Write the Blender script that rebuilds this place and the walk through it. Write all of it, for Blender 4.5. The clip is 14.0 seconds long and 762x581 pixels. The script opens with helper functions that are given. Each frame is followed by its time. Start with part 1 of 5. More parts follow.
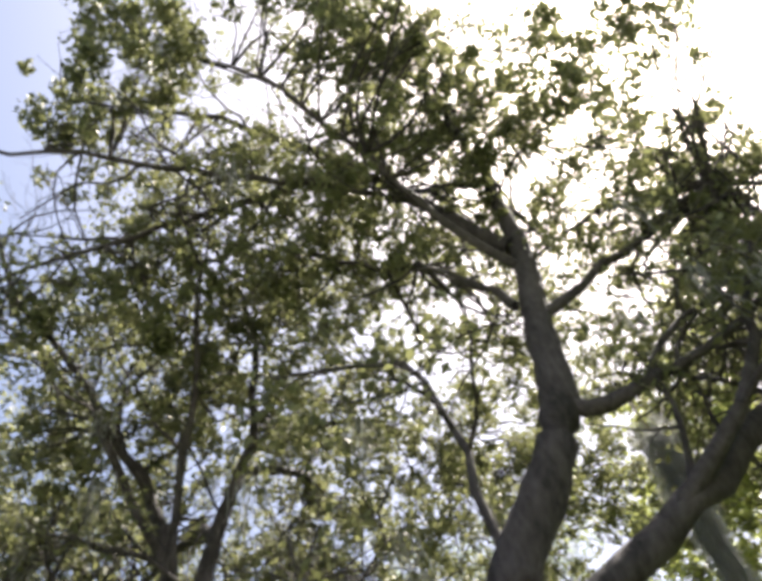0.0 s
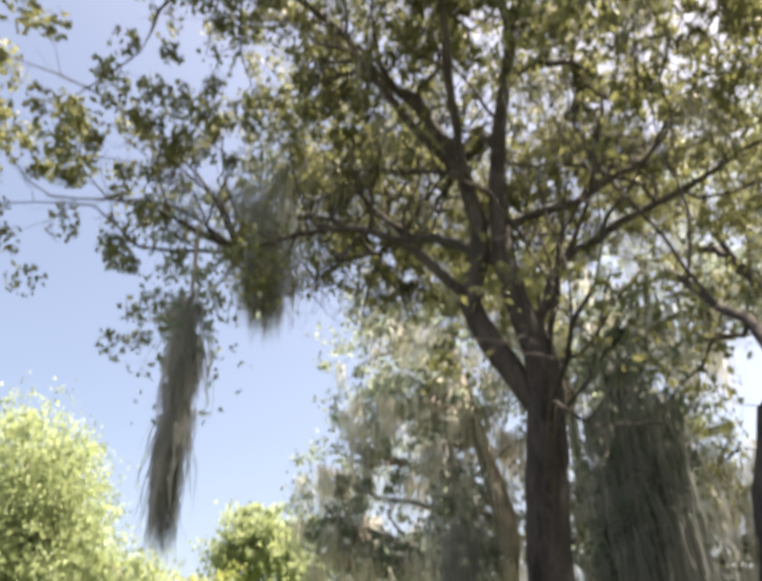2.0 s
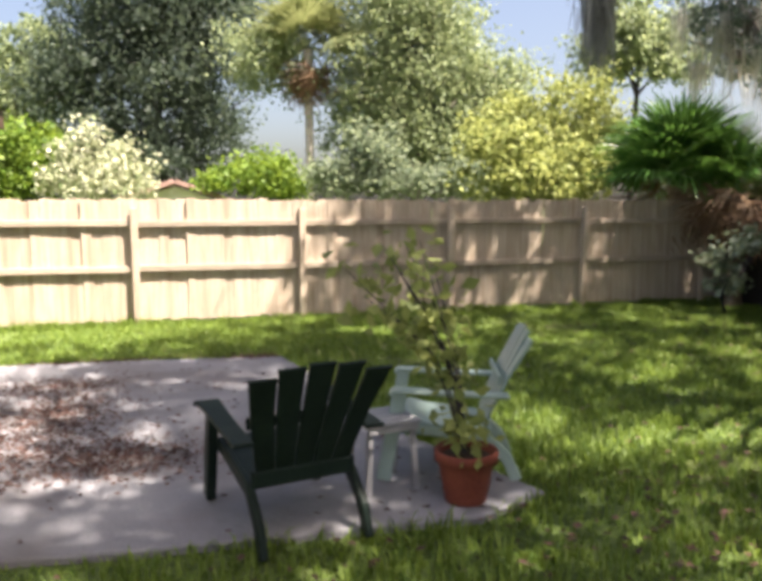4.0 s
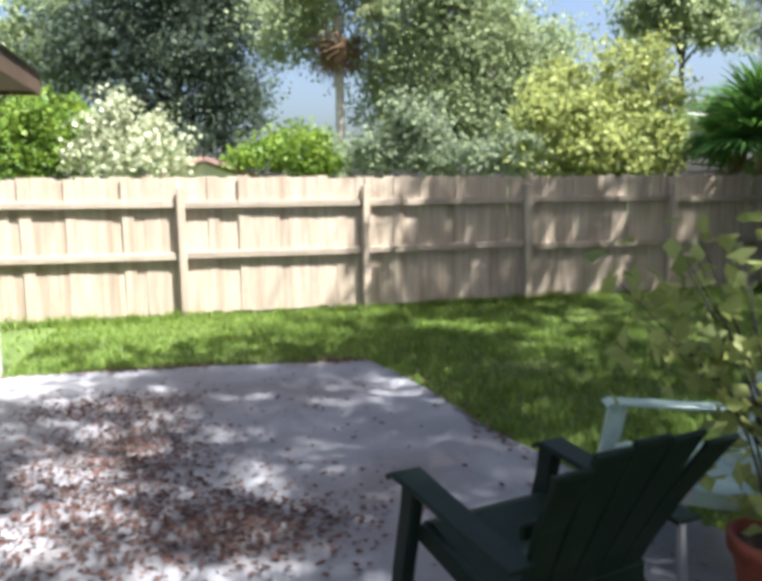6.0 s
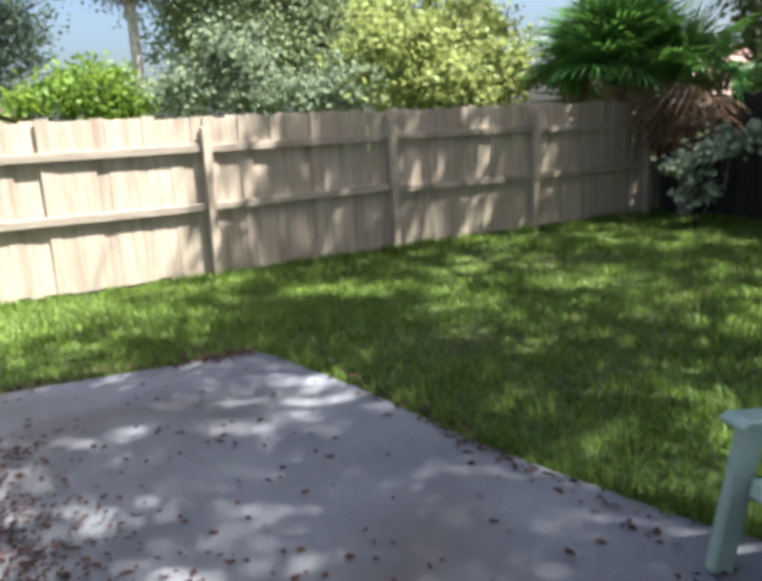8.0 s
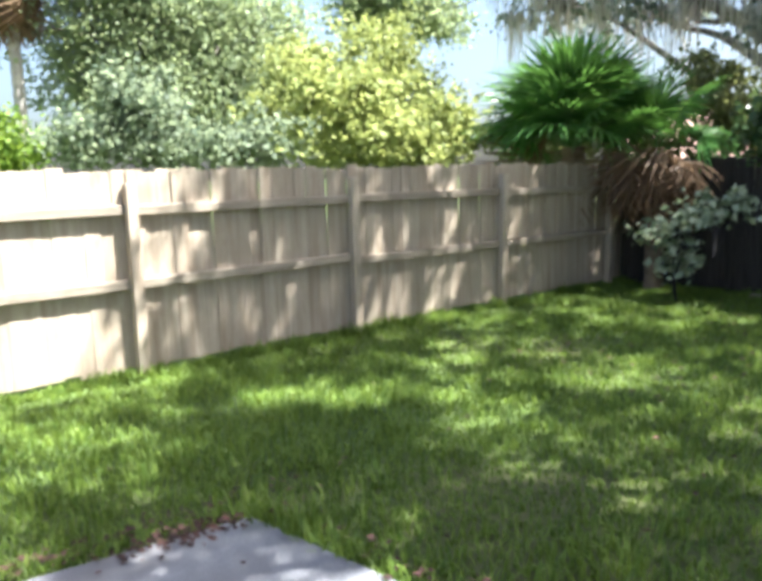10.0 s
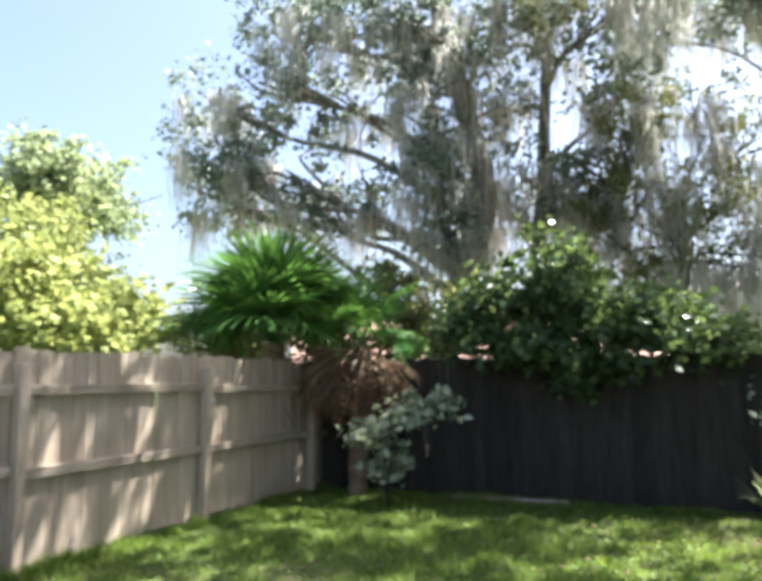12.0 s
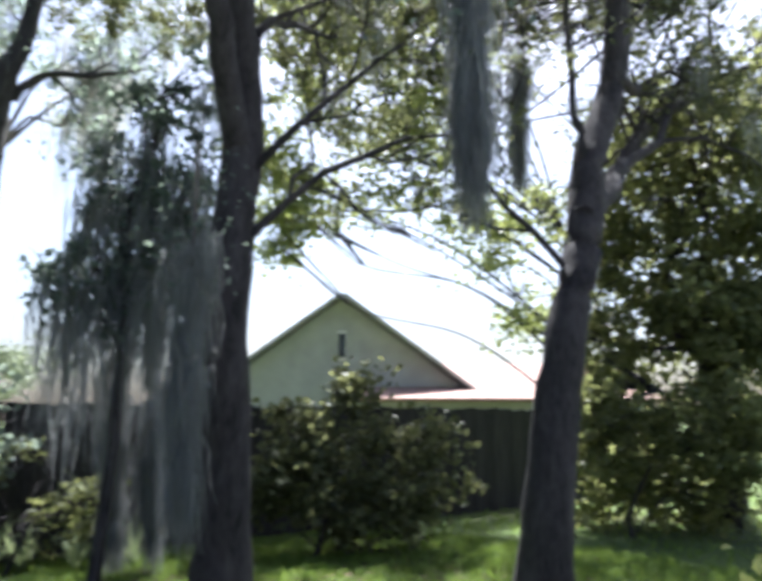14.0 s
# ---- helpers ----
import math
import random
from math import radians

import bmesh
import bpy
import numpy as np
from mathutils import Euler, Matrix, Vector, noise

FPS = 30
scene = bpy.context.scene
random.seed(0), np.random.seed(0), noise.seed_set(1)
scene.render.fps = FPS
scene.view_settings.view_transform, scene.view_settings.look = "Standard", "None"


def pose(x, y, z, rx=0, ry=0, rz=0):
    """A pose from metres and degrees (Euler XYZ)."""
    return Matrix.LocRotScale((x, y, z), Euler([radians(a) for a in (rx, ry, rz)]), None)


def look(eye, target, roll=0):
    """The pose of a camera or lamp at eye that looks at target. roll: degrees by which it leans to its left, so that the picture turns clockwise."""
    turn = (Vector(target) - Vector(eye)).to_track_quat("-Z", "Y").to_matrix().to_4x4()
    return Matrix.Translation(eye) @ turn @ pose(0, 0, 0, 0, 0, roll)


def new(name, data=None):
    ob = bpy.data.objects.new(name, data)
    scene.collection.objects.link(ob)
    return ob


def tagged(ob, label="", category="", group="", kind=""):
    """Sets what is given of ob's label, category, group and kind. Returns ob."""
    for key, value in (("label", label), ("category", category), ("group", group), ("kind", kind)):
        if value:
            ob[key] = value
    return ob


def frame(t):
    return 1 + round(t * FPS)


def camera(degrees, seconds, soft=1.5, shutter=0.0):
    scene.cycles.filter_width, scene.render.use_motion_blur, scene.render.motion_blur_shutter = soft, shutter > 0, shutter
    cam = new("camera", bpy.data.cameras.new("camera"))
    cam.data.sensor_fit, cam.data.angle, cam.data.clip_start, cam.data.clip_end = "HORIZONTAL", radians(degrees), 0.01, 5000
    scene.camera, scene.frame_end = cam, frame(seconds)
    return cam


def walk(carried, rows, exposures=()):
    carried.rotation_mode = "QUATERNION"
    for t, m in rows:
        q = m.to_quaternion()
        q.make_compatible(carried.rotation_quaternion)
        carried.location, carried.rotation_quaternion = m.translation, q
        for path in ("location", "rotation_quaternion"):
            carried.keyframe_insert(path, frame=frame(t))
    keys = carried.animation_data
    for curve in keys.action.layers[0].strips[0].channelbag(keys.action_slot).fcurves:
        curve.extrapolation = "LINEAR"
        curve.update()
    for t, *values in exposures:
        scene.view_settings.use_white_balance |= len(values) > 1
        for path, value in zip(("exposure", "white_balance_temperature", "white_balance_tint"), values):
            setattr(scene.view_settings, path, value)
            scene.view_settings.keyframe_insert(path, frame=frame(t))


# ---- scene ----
cam = camera(56.0, 14.0, soft=4.6, shutter=0.25)
PATH = [
    (0, (3.538, -11.655, 1.531), (4.533, -11.451, 3.254), -15.6),
    (0.5, (3.518, -11.63, 1.531), (4.462, -11.218, 3.245), -10.3),
    (1, (3.498, -11.605, 1.531), (4.451, -10.932, 3.155), -4.7),
    (1.5, (3.478, -11.58, 1.531), (4.52, -10.611, 2.937), -2.4),
    (2, (3.458, -11.555, 1.531), (4.626, -10.314, 2.578), -3.6),
    (2.5, (3.438, -11.53, 1.531), (4.71, -10.102, 2.115), -1.8),
    (3, (3.418, -11.505, 1.531), (4.556, -9.865, 1.645), 1.0),
    (3.5, (3.278, -11.26, 1.661), (4.105, -9.448, 1.491), 1.1),
    (4, (3.166, -11.122, 1.72), (3.685, -9.204, 1.49), -0.1),
    (6.3, (2.515, -9.451, 1.724), (3.014, -7.538, 1.418), -0.4),
    (6.9, (2.438, -8.875, 1.685), (3.103, -7.025, 1.317), -1.8),
    (7.5, (2.428, -8.524, 1.662), (3.293, -6.776, 1.22), -2.2),
    (9.8, (2.538, -6.53, 1.759), (3.747, -4.981, 1.386), -2.0),
    (10, (2.591, -6.38, 1.722), (3.836, -4.847, 1.409), -1.5),
    (10.5, (2.688, -5.965, 1.557), (4.081, -4.538, 1.412), -1.4),
    (11, (2.832, -5.661, 1.497), (4.354, -4.364, 1.515), -0.7),
    (11.5, (2.954, -5.318, 1.477), (4.636, -4.248, 1.643), -0.4),
    (12, (3.071, -5.194, 1.566), (4.889, -4.399, 1.814), -0.3),
    (12.5, (3.136, -5.26, 1.633), (5.073, -4.864, 1.935), -0.7),
    (13, (3.152, -5.2, 1.655), (5.119, -5.297, 1.99), -0.6),
    (13.5, (3.27, -5.255, 1.66), (5.109, -5.948, 2.015), -0.4),
    (14, (3.3, -5.252, 1.655), (4.824, -6.493, 2.01), -0.0),
]
walk(cam, [(t, look(eye, target, roll)) for t, eye, target, roll in PATH],
     exposures=[(0, 2.55, 6700, 13), (1.2, 2.6, 7200, 14), (2.0, 2.7, 7600, 15), (3.0, 2.37, 7100, 18), (3.6, 2.4, 7200, 18), (4.2, 2.4, 6900, 18), (6.3, 2.25, 6000, 11), (7.7, 2.25, 6000, 10),
                (9.8, 2.85, 6000, 8), (11.5, 2.95, 6300, 13), (13.0, 2.6, 5700, 11), (14, 2.5, 5700, 12)])

# ---- sky, sun ----
SUN = Vector((0.31, -0.35, 0.884)).normalized()
world = bpy.data.worlds.new("sky")
scene.world = world
world.use_nodes = True
sky = world.node_tree.nodes.new("ShaderNodeTexSky")
sky.sky_type = 'NISHITA'
sky.sun_disc = False
sky.sun_elevation = math.asin(SUN.z)
sky.sun_rotation = math.atan2(SUN.x, SUN.y)
sky.air_density = 1.0
sky.dust_density = 4.5
back = world.node_tree.nodes["Background"]
back.inputs[1].default_value = 0.052
world.node_tree.links.new(sky.outputs[0], back.inputs[0])
sun = new("sun", bpy.data.lights.new("sun", 'SUN'))
sun.data.energy = 5.0
sun.data.angle = radians(0.53)
sun.data.color = (1.0, 0.95, 0.86)
sun.matrix_world = look(SUN * 60, (0, 0, 0))


# ---- materials ----
def surface(name, dark, light, scale=3.0, fine=40.0, rough=0.8, bump=0.3, vary=0.15, stretch=(1, 1, 1), metal=0.0,
            stain=None, stain_scale=0.6, spec=0.3):
    """Two colours mixed by coarse and fine noise, an optional stain, a bump, and a shift from object to object."""
    m = bpy.data.materials.new(name)
    m.use_nodes = True
    n, l = m.node_tree.nodes, m.node_tree.links
    bsdf = n["Principled BSDF"]
    place = n.new("ShaderNodeTexCoord")
    info = n.new("ShaderNodeObjectInfo")
    shift = n.new("ShaderNodeVectorMath")
    shift.operation = 'ADD'
    many = n.new("ShaderNodeVectorMath")
    many.operation = 'SCALE'
    many.inputs[3].default_value = 37.0
    l.new(info.outputs["Random"], many.inputs[0])
    l.new(place.outputs["Object"], shift.inputs[0])
    l.new(many.outputs[0], shift.inputs[1])
    size = n.new("ShaderNodeMapping")
    size.inputs["Scale"].default_value = stretch
    l.new(shift.outputs[0], size.inputs[0])
    coarse, small = n.new("ShaderNodeTexNoise"), n.new("ShaderNodeTexNoise")
    coarse.inputs["Scale"].default_value, small.inputs["Scale"].default_value = scale, fine
    coarse.inputs["Detail"].default_value = small.inputs["Detail"].default_value = 5
    l.new(size.outputs[0], coarse.inputs[0])
    l.new(size.outputs[0], small.inputs[0])
    both = n.new("ShaderNodeMix")
    both.inputs[0].default_value = 0.45
    l.new(coarse.outputs[0], both.inputs[2])
    l.new(small.outputs[0], both.inputs[3])
    ramp = n.new("ShaderNodeValToRGB")
    ramp.color_ramp.elements[0].position, ramp.color_ramp.elements[1].position = 0.36, 0.64
    ramp.color_ramp.elements[0].color, ramp.color_ramp.elements[1].color = (*dark, 1), (*light, 1)
    l.new(both.outputs[0], ramp.inputs[0])
    colour = ramp.outputs[0]
    if stain:
        blot = n.new("ShaderNodeTexNoise")
        blot.inputs["Scale"].default_value = stain_scale
        blot.inputs["Detail"].default_value = 6
        l.new(size.outputs[0], blot.inputs[0])
        edge = n.new("ShaderNodeMapRange")
        edge.inputs[1].default_value, edge.inputs[2].default_value = 0.5, 0.68
        l.new(blot.outputs[0], edge.inputs[0])
        mix = n.new("ShaderNodeMix")
        mix.data_type = 'RGBA'
        l.new(edge.outputs[0], mix.inputs[0])
        l.new(colour, mix.inputs[6])
        mix.inputs[7].default_value = (*stain, 1)
        colour = mix.outputs[2]
    tone = n.new("ShaderNodeHueSaturation")
    span = n.new("ShaderNodeMapRange")
    span.inputs[3].default_value, span.inputs[4].default_value = 1 - vary, 1 + vary
    l.new(info.outputs["Random"], span.inputs[0])
    l.new(span.outputs[0], tone.inputs["Value"])
    l.new(colour, tone.inputs["Color"])
    l.new(tone.outputs[0], bsdf.inputs["Base Color"])
    bsdf.inputs["Roughness"].default_value = rough
    bsdf.inputs["Metallic"].default_value = metal
    bsdf.inputs["Specular IOR Level"].default_value = spec
    if bump:
        b = n.new("ShaderNodeBump")
        b.inputs["Strength"].default_value = bump
        b.inputs["Distance"].default_value = 0.02
        l.new(both.outputs[0], b.inputs["Height"])
        l.new(b.outputs[0], bsdf.inputs["Normal"])
    return m


def leafy(name, dark, light, through_colour, glow=0.45, rough=0.55):
    """Leaves: a colour of its own for each leaf, light passing through."""
    m = bpy.data.materials.new(name)
    m.use_nodes = True
    n, l = m.node_tree.nodes, m.node_tree.links
    bsdf = n["Principled BSDF"]
    geo = n.new("ShaderNodeNewGeometry")
    ramp = n.new("ShaderNodeValToRGB")
    ramp.color_ramp.elements[0].color, ramp.color_ramp.elements[1].color = (*dark, 1), (*light, 1)
    l.new(geo.outputs["Random Per Island"], ramp.inputs[0])
    l.new(ramp.outputs[0], bsdf.inputs["Base Color"])
    bsdf.inputs["Roughness"].default_value = rough
    bsdf.inputs["Specular IOR Level"].default_value = 0.25
    thin = n.new("ShaderNodeBsdfTranslucent")
    tint = n.new("ShaderNodeMix")
    tint.data_type = 'RGBA'
    tint.inputs[0].default_value = 0.6
    l.new(ramp.outputs[0], tint.inputs[6])
    tint.inputs[7].default_value = (*through_colour, 1)
    l.new(tint.outputs[2], thin.inputs[0])
    mix = n.new("ShaderNodeMixShader")
    mix.inputs[0].default_value = glow
    l.new(bsdf.outputs[0], mix.inputs[1])
    l.new(thin.outputs[0], mix.inputs[2])
    l.new(mix.outputs[0], n["Material Output"].inputs[0])
    return m


SOIL = surface("lawn_soil", (0.035, 0.06, 0.014), (0.09, 0.13, 0.03), 1.2, 25, 0.95, 0.6, 0, stain=(0.085, 0.085, 0.035), stain_scale=0.35)
GRASS = leafy("grass_blade", (0.05, 0.105, 0.016), (0.19, 0.265, 0.05), (0.31, 0.42, 0.07), 0.36, 0.5)
CONCRETE = surface("patio_concrete", (0.15, 0.152, 0.168), (0.255, 0.255, 0.272), 1.6, 90, 0.85, 0.25, 0, stain=(0.15, 0.14, 0.14), stain_scale=1.1)
CEDAR = surface("weathered_cedar", (0.33, 0.265, 0.2), (0.46, 0.395, 0.315), 3, 26, 0.85, 0.35, 0.07, (6, 6, 0.5), stain=(0.3, 0.235, 0.175), stain_scale=1.2)
CEDAR_RAIL = surface("weathered_rail", (0.24, 0.195, 0.15), (0.38, 0.325, 0.26), 5, 30, 0.85, 0.35, 0.15, (0.5, 6, 6))
# Near black: the side fence's deep shade is put into its wood colour.
OLD_WOOD = surface("shaded_grey_brown_wood", (0.016, 0.014, 0.013), (0.042, 0.038, 0.034), 4, 30, 0.9, 0.4, 0.25, (6, 6, 0.5))
BARK = surface("oak_bark", (0.017, 0.015, 0.016), (0.064, 0.057, 0.06), 6, 26, 0.95, 1.0, 0.05, (1, 1, 0.35))
GREY_BARK = surface("grey_bark", (0.09, 0.08, 0.075), (0.24, 0.21, 0.19), 6, 26, 0.95, 0.9, 0.1, (1, 1, 0.35))
PALM_BARK = surface("palm_bark", (0.12, 0.085, 0.055), (0.26, 0.2, 0.15), 3, 22, 0.95, 1.0, 0.05, (1, 1, 3))
OAK_LEAF = leafy("oak_leaf", (0.03, 0.038, 0.02), (0.1, 0.112, 0.05), (0.3, 0.31, 0.13), 0.32)
# Paler copy of oak_leaf; the lightening stands in for haze.
HAZED_OAK_LEAF = leafy("hazed_oak_leaf", (0.05, 0.08, 0.052), (0.19, 0.235, 0.155), (0.36, 0.42, 0.25), 0.52)
# Bluish cast of this leaf is haze painted into its colour.
HAZY_LEAF = leafy("hazy_blue_green_leaf", (0.035, 0.06, 0.05), (0.13, 0.17, 0.14), (0.34, 0.4, 0.3), 0.5)
# Darker leaf variant: the tall oak's inner shade is part of its colour.
SHADED_LEAF = leafy("shaded_oak_leaf", (0.022, 0.036, 0.028), (0.085, 0.115, 0.085), (0.2, 0.26, 0.16), 0.4)
OLIVE_LEAF = leafy("olive_leaf", (0.04, 0.052, 0.022), (0.16, 0.18, 0.078), (0.38, 0.4, 0.14), 0.42)
VINE_LEAF = leafy("glossy_vine_leaf", (0.02, 0.05, 0.022), (0.1, 0.155, 0.07), (0.22, 0.3, 0.08), 0.35, 0.25)
# Grey-green, lightened and flattened to carry the haze on the far trees.
PALE_LEAF = leafy("hazed_grey_green_leaf", (0.12, 0.165, 0.09), (0.27, 0.325, 0.175), (0.4, 0.46, 0.22), 0.42)
YELLOW_LEAF = leafy("yellow_green_leaf", (0.13, 0.17, 0.05), (0.3, 0.335, 0.115), (0.41, 0.44, 0.14), 0.42)
FRESH_LEAF = leafy("fresh_green_leaf", (0.05, 0.11, 0.015), (0.16, 0.24, 0.035), (0.28, 0.38, 0.05), 0.4)
SILVER_LEAF = leafy("silvery_leaf", (0.1, 0.15, 0.08), (0.42, 0.46, 0.34), (0.4, 0.45, 0.25), 0.3)
FLOWER = leafy("white_blossom", (0.12, 0.17, 0.07), (0.6, 0.6, 0.44), (0.5, 0.52, 0.3), 0.3)
FROND = leafy("palm_frond", (0.025, 0.08, 0.02), (0.09, 0.2, 0.05), (0.16, 0.32, 0.05), 0.35, 0.28)
DULL_FROND = leafy("dull_palm_frond", (0.09, 0.12, 0.05), (0.24, 0.26, 0.13), (0.3, 0.33, 0.12), 0.35, 0.5)
DEAD_FROND = leafy("dead_frond", (0.09, 0.055, 0.03), (0.24, 0.155, 0.095), (0.24, 0.15, 0.08), 0.3)
MOSS = leafy("spanish_moss", (0.24, 0.24, 0.225), (0.56, 0.555, 0.52), (0.68, 0.67, 0.63), 0.7, 0.9)
# Darker copy of spanish_moss: shade under the oaks is put into its colour.
SHADED_MOSS = leafy("shaded_spanish_moss", (0.11, 0.118, 0.118), (0.32, 0.33, 0.325), (0.4, 0.41, 0.4), 0.52, 0.9)
PALE_PALM = surface("pale_palm_bark", (0.26, 0.235, 0.21), (0.45, 0.42, 0.38), 3, 22, 0.95, 0.8, 0.05, (1, 1, 3))
LITTER = leafy("dry_leaf", (0.035, 0.02, 0.018), (0.13, 0.07, 0.055), (0.2, 0.1, 0.05), 0.1, 0.8)
DARK_RESIN = surface("dark_green_resin", (0.006, 0.012, 0.01), (0.012, 0.022, 0.018), 3, 60, 0.5, 0.05, 0.05, spec=0.12)
PALE_RESIN = surface("pale_green_resin", (0.23, 0.32, 0.29), (0.3, 0.4, 0.36), 3, 60, 0.4, 0.05, 0.04, spec=0.5, stain=(0.25, 0.34, 0.31))
GREY_RESIN = surface("grey_resin", (0.2, 0.2, 0.215), (0.28, 0.28, 0.29), 3, 60, 0.45, 0.05, 0.05, spec=0.5)
CLAY = surface("terracotta", (0.12, 0.03, 0.02), (0.2, 0.055, 0.033), 5, 50, 0.75, 0.15, 0.05)
EARTH = surface("potting_soil", (0.03, 0.02, 0.014), (0.07, 0.05, 0.035), 20, 80, 1.0, 0.8, 0)
FASCIA = surface("brown_paint", (0.055, 0.035, 0.024), (0.085, 0.055, 0.038), 2, 40, 0.6, 0.1, 0)
STUCCO = surface("white_stucco", (0.68, 0.66, 0.62), (0.8, 0.78, 0.74), 3, 90, 0.9, 0.4, 0)
GREY_STUCCO = surface("grey_siding", (0.32, 0.32, 0.32), (0.42, 0.42, 0.41), 2, 60, 0.9, 0.3, 0)
SHINGLE = surface("pinkish_shingle", (0.2, 0.125, 0.105), (0.32, 0.21, 0.18), 3, 50, 0.95, 0.6, 0.1)
GREY_SHINGLE = surface("grey_shingle", (0.2, 0.2, 0.2), (0.32, 0.31, 0.3), 3, 50, 0.95, 0.6, 0.1)
GLASS = surface("dark_window", (0.02, 0.025, 0.03), (0.03, 0.035, 0.04), 2, 10, 0.08, 0, 0, spec=0.6)


# ---- building helpers ----
def mesh_of(name, bm, material, smooth=False):
    me = bpy.data.meshes.new(name)
    bm.to_mesh(me)
    bm.free()
    me.materials.append(material)
    if smooth:
        me.polygons.foreach_set("use_smooth", [True] * len(me.polygons))
    return me


def part(name, bm, material, parent, label="", smooth=False):
    ob = new(name, mesh_of(name, bm, material, smooth))
    ob.parent = parent
    return tagged(ob, label)


def thing(name, m, label, category, group="", kind=""):
    ob = new(name)
    ob.empty_display_size = 0.1
    ob.matrix_world = m
    return tagged(ob, label, category, group, kind)


def box_bm(x0, y0, z0, x1, y1, z1, bevel=0.006, bm=None, m=None):
    bm = bm or bmesh.new()
    made = bmesh.ops.create_cube(bm, size=1, matrix=(m or Matrix()) @ Matrix.Translation(((x0 + x1) / 2, (y0 + y1) / 2, (z0 + z1) / 2))
                                 @ Matrix.Diagonal((x1 - x0, y1 - y0, z1 - z0, 1)))
    if bevel:
        edges = list({e for v in made["verts"] for e in v.link_edges})
        bmesh.ops.bevel(bm, geom=edges, offset=bevel, segments=1, affect='EDGES')
    return bm


def slab_bm(corners, z0, z1, bevel=0.01):
    bm = bmesh.new()
    face = bm.faces.new([bm.verts.new((x, y, z0)) for x, y in corners])
    up = bmesh.ops.extrude_face_region(bm, geom=[face])
    bmesh.ops.translate(bm, verts=[v for v in up["geom"] if isinstance(v, bmesh.types.BMVert)], vec=(0, 0, z1 - z0))
    bmesh.ops.recalc_face_normals(bm, faces=bm.faces)
    if bevel:
        bmesh.ops.bevel(bm, geom=list(bm.edges), offset=bevel, segments=1, affect='EDGES')
    return bm


def from_arrays(name, verts, faces, material, parent=None, smooth=False):
    """A mesh from arrays: verts (n, 3) and faces (m, 3 or 4)."""
    me = bpy.data.meshes.new(name)
    verts, faces = np.asarray(verts, np.float32), np.asarray(faces, np.int32)
    k = faces.shape[1]
    me.vertices.add(len(verts))
    me.vertices.foreach_set("co", verts.ravel())
    me.loops.add(faces.size)
    me.loops.foreach_set("vertex_index", faces.ravel())
    me.polygons.add(len(faces))
    me.polygons.foreach_set("loop_start", np.arange(0, faces.size, k, dtype=np.int32))
    if smooth:
        me.polygons.foreach_set("use_smooth", np.ones(len(faces), bool))
    me.update(calc_edges=True)
    me.materials.append(material)
    ob = new(name, me)
    if parent:
        ob.parent = parent
    return ob


def smooth_line(points, radii, step=0.3):
    """A polyline rounded by Catmull-Rom, with its radii."""
    p = np.array(points, float)
    r = np.interp(np.linspace(0, 1, len(p)), np.linspace(0, 1, len(radii)), radii)
    q = np.vstack([2 * p[0] - p[1], p, 2 * p[-1] - p[-2]])
    out, rad = [], []
    for i in range(len(p) - 1):
        n = max(2, int(np.linalg.norm(p[i + 1] - p[i]) / step))
        for s in np.arange(n) / n:
            a, b, c, d = q[i], q[i + 1], q[i + 2], q[i + 3]
            out.append(0.5 * (2 * b + (c - a) * s + (2 * a - 5 * b + 4 * c - d) * s * s + (3 * b - a - 3 * c + d) * s ** 3))
            rad.append(r[i] + (r[i + 1] - r[i]) * s)
    return np.array(out + [p[-1]]), np.array(rad + [r[-1]])


def tube_arrays(lines, sides=7, rough=0.0, rng=None):
    """Tapered tubes round polylines, as one set of verts and quads."""
    verts, faces, base = [], [], 0
    for p, r in lines:
        p, r = np.asarray(p, float), np.asarray(r, float)
        t = np.gradient(p, axis=0)
        t /= np.linalg.norm(t, axis=1)[:, None] + 1e-9
        ref = np.where(np.abs(t[:, 2:3]) < 0.9, [[0, 0, 1.0]], [[1.0, 0, 0]])
        u = np.cross(t, ref)
        u /= np.linalg.norm(u, axis=1)[:, None] + 1e-9
        v = np.cross(t, u)
        k = sides if r[0] > 0.03 else (5 if r[0] > 0.012 else 3)
        ang = np.arange(k) / k * 2 * np.pi
        rr = r[:, None] * np.ones(k)
        if rough and rng is not None and r[0] > 0.04:
            rr = rr * (1 + rough * rng.standard_normal(rr.shape))
        ring = p[:, None] + rr[..., None] * (np.cos(ang)[None, :, None] * u[:, None] + np.sin(ang)[None, :, None] * v[:, None])
        verts.append(ring.reshape(-1, 3))
        i, j = np.meshgrid(np.arange(len(p) - 1), np.arange(k), indexing="ij")
        a, b = base + i * k + j, base + i * k + (j + 1) % k
        faces.append(np.stack([a, b, b + k, a + k], -1).reshape(-1, 4))
        base += len(p) * k
    return np.concatenate(verts), np.concatenate(faces)


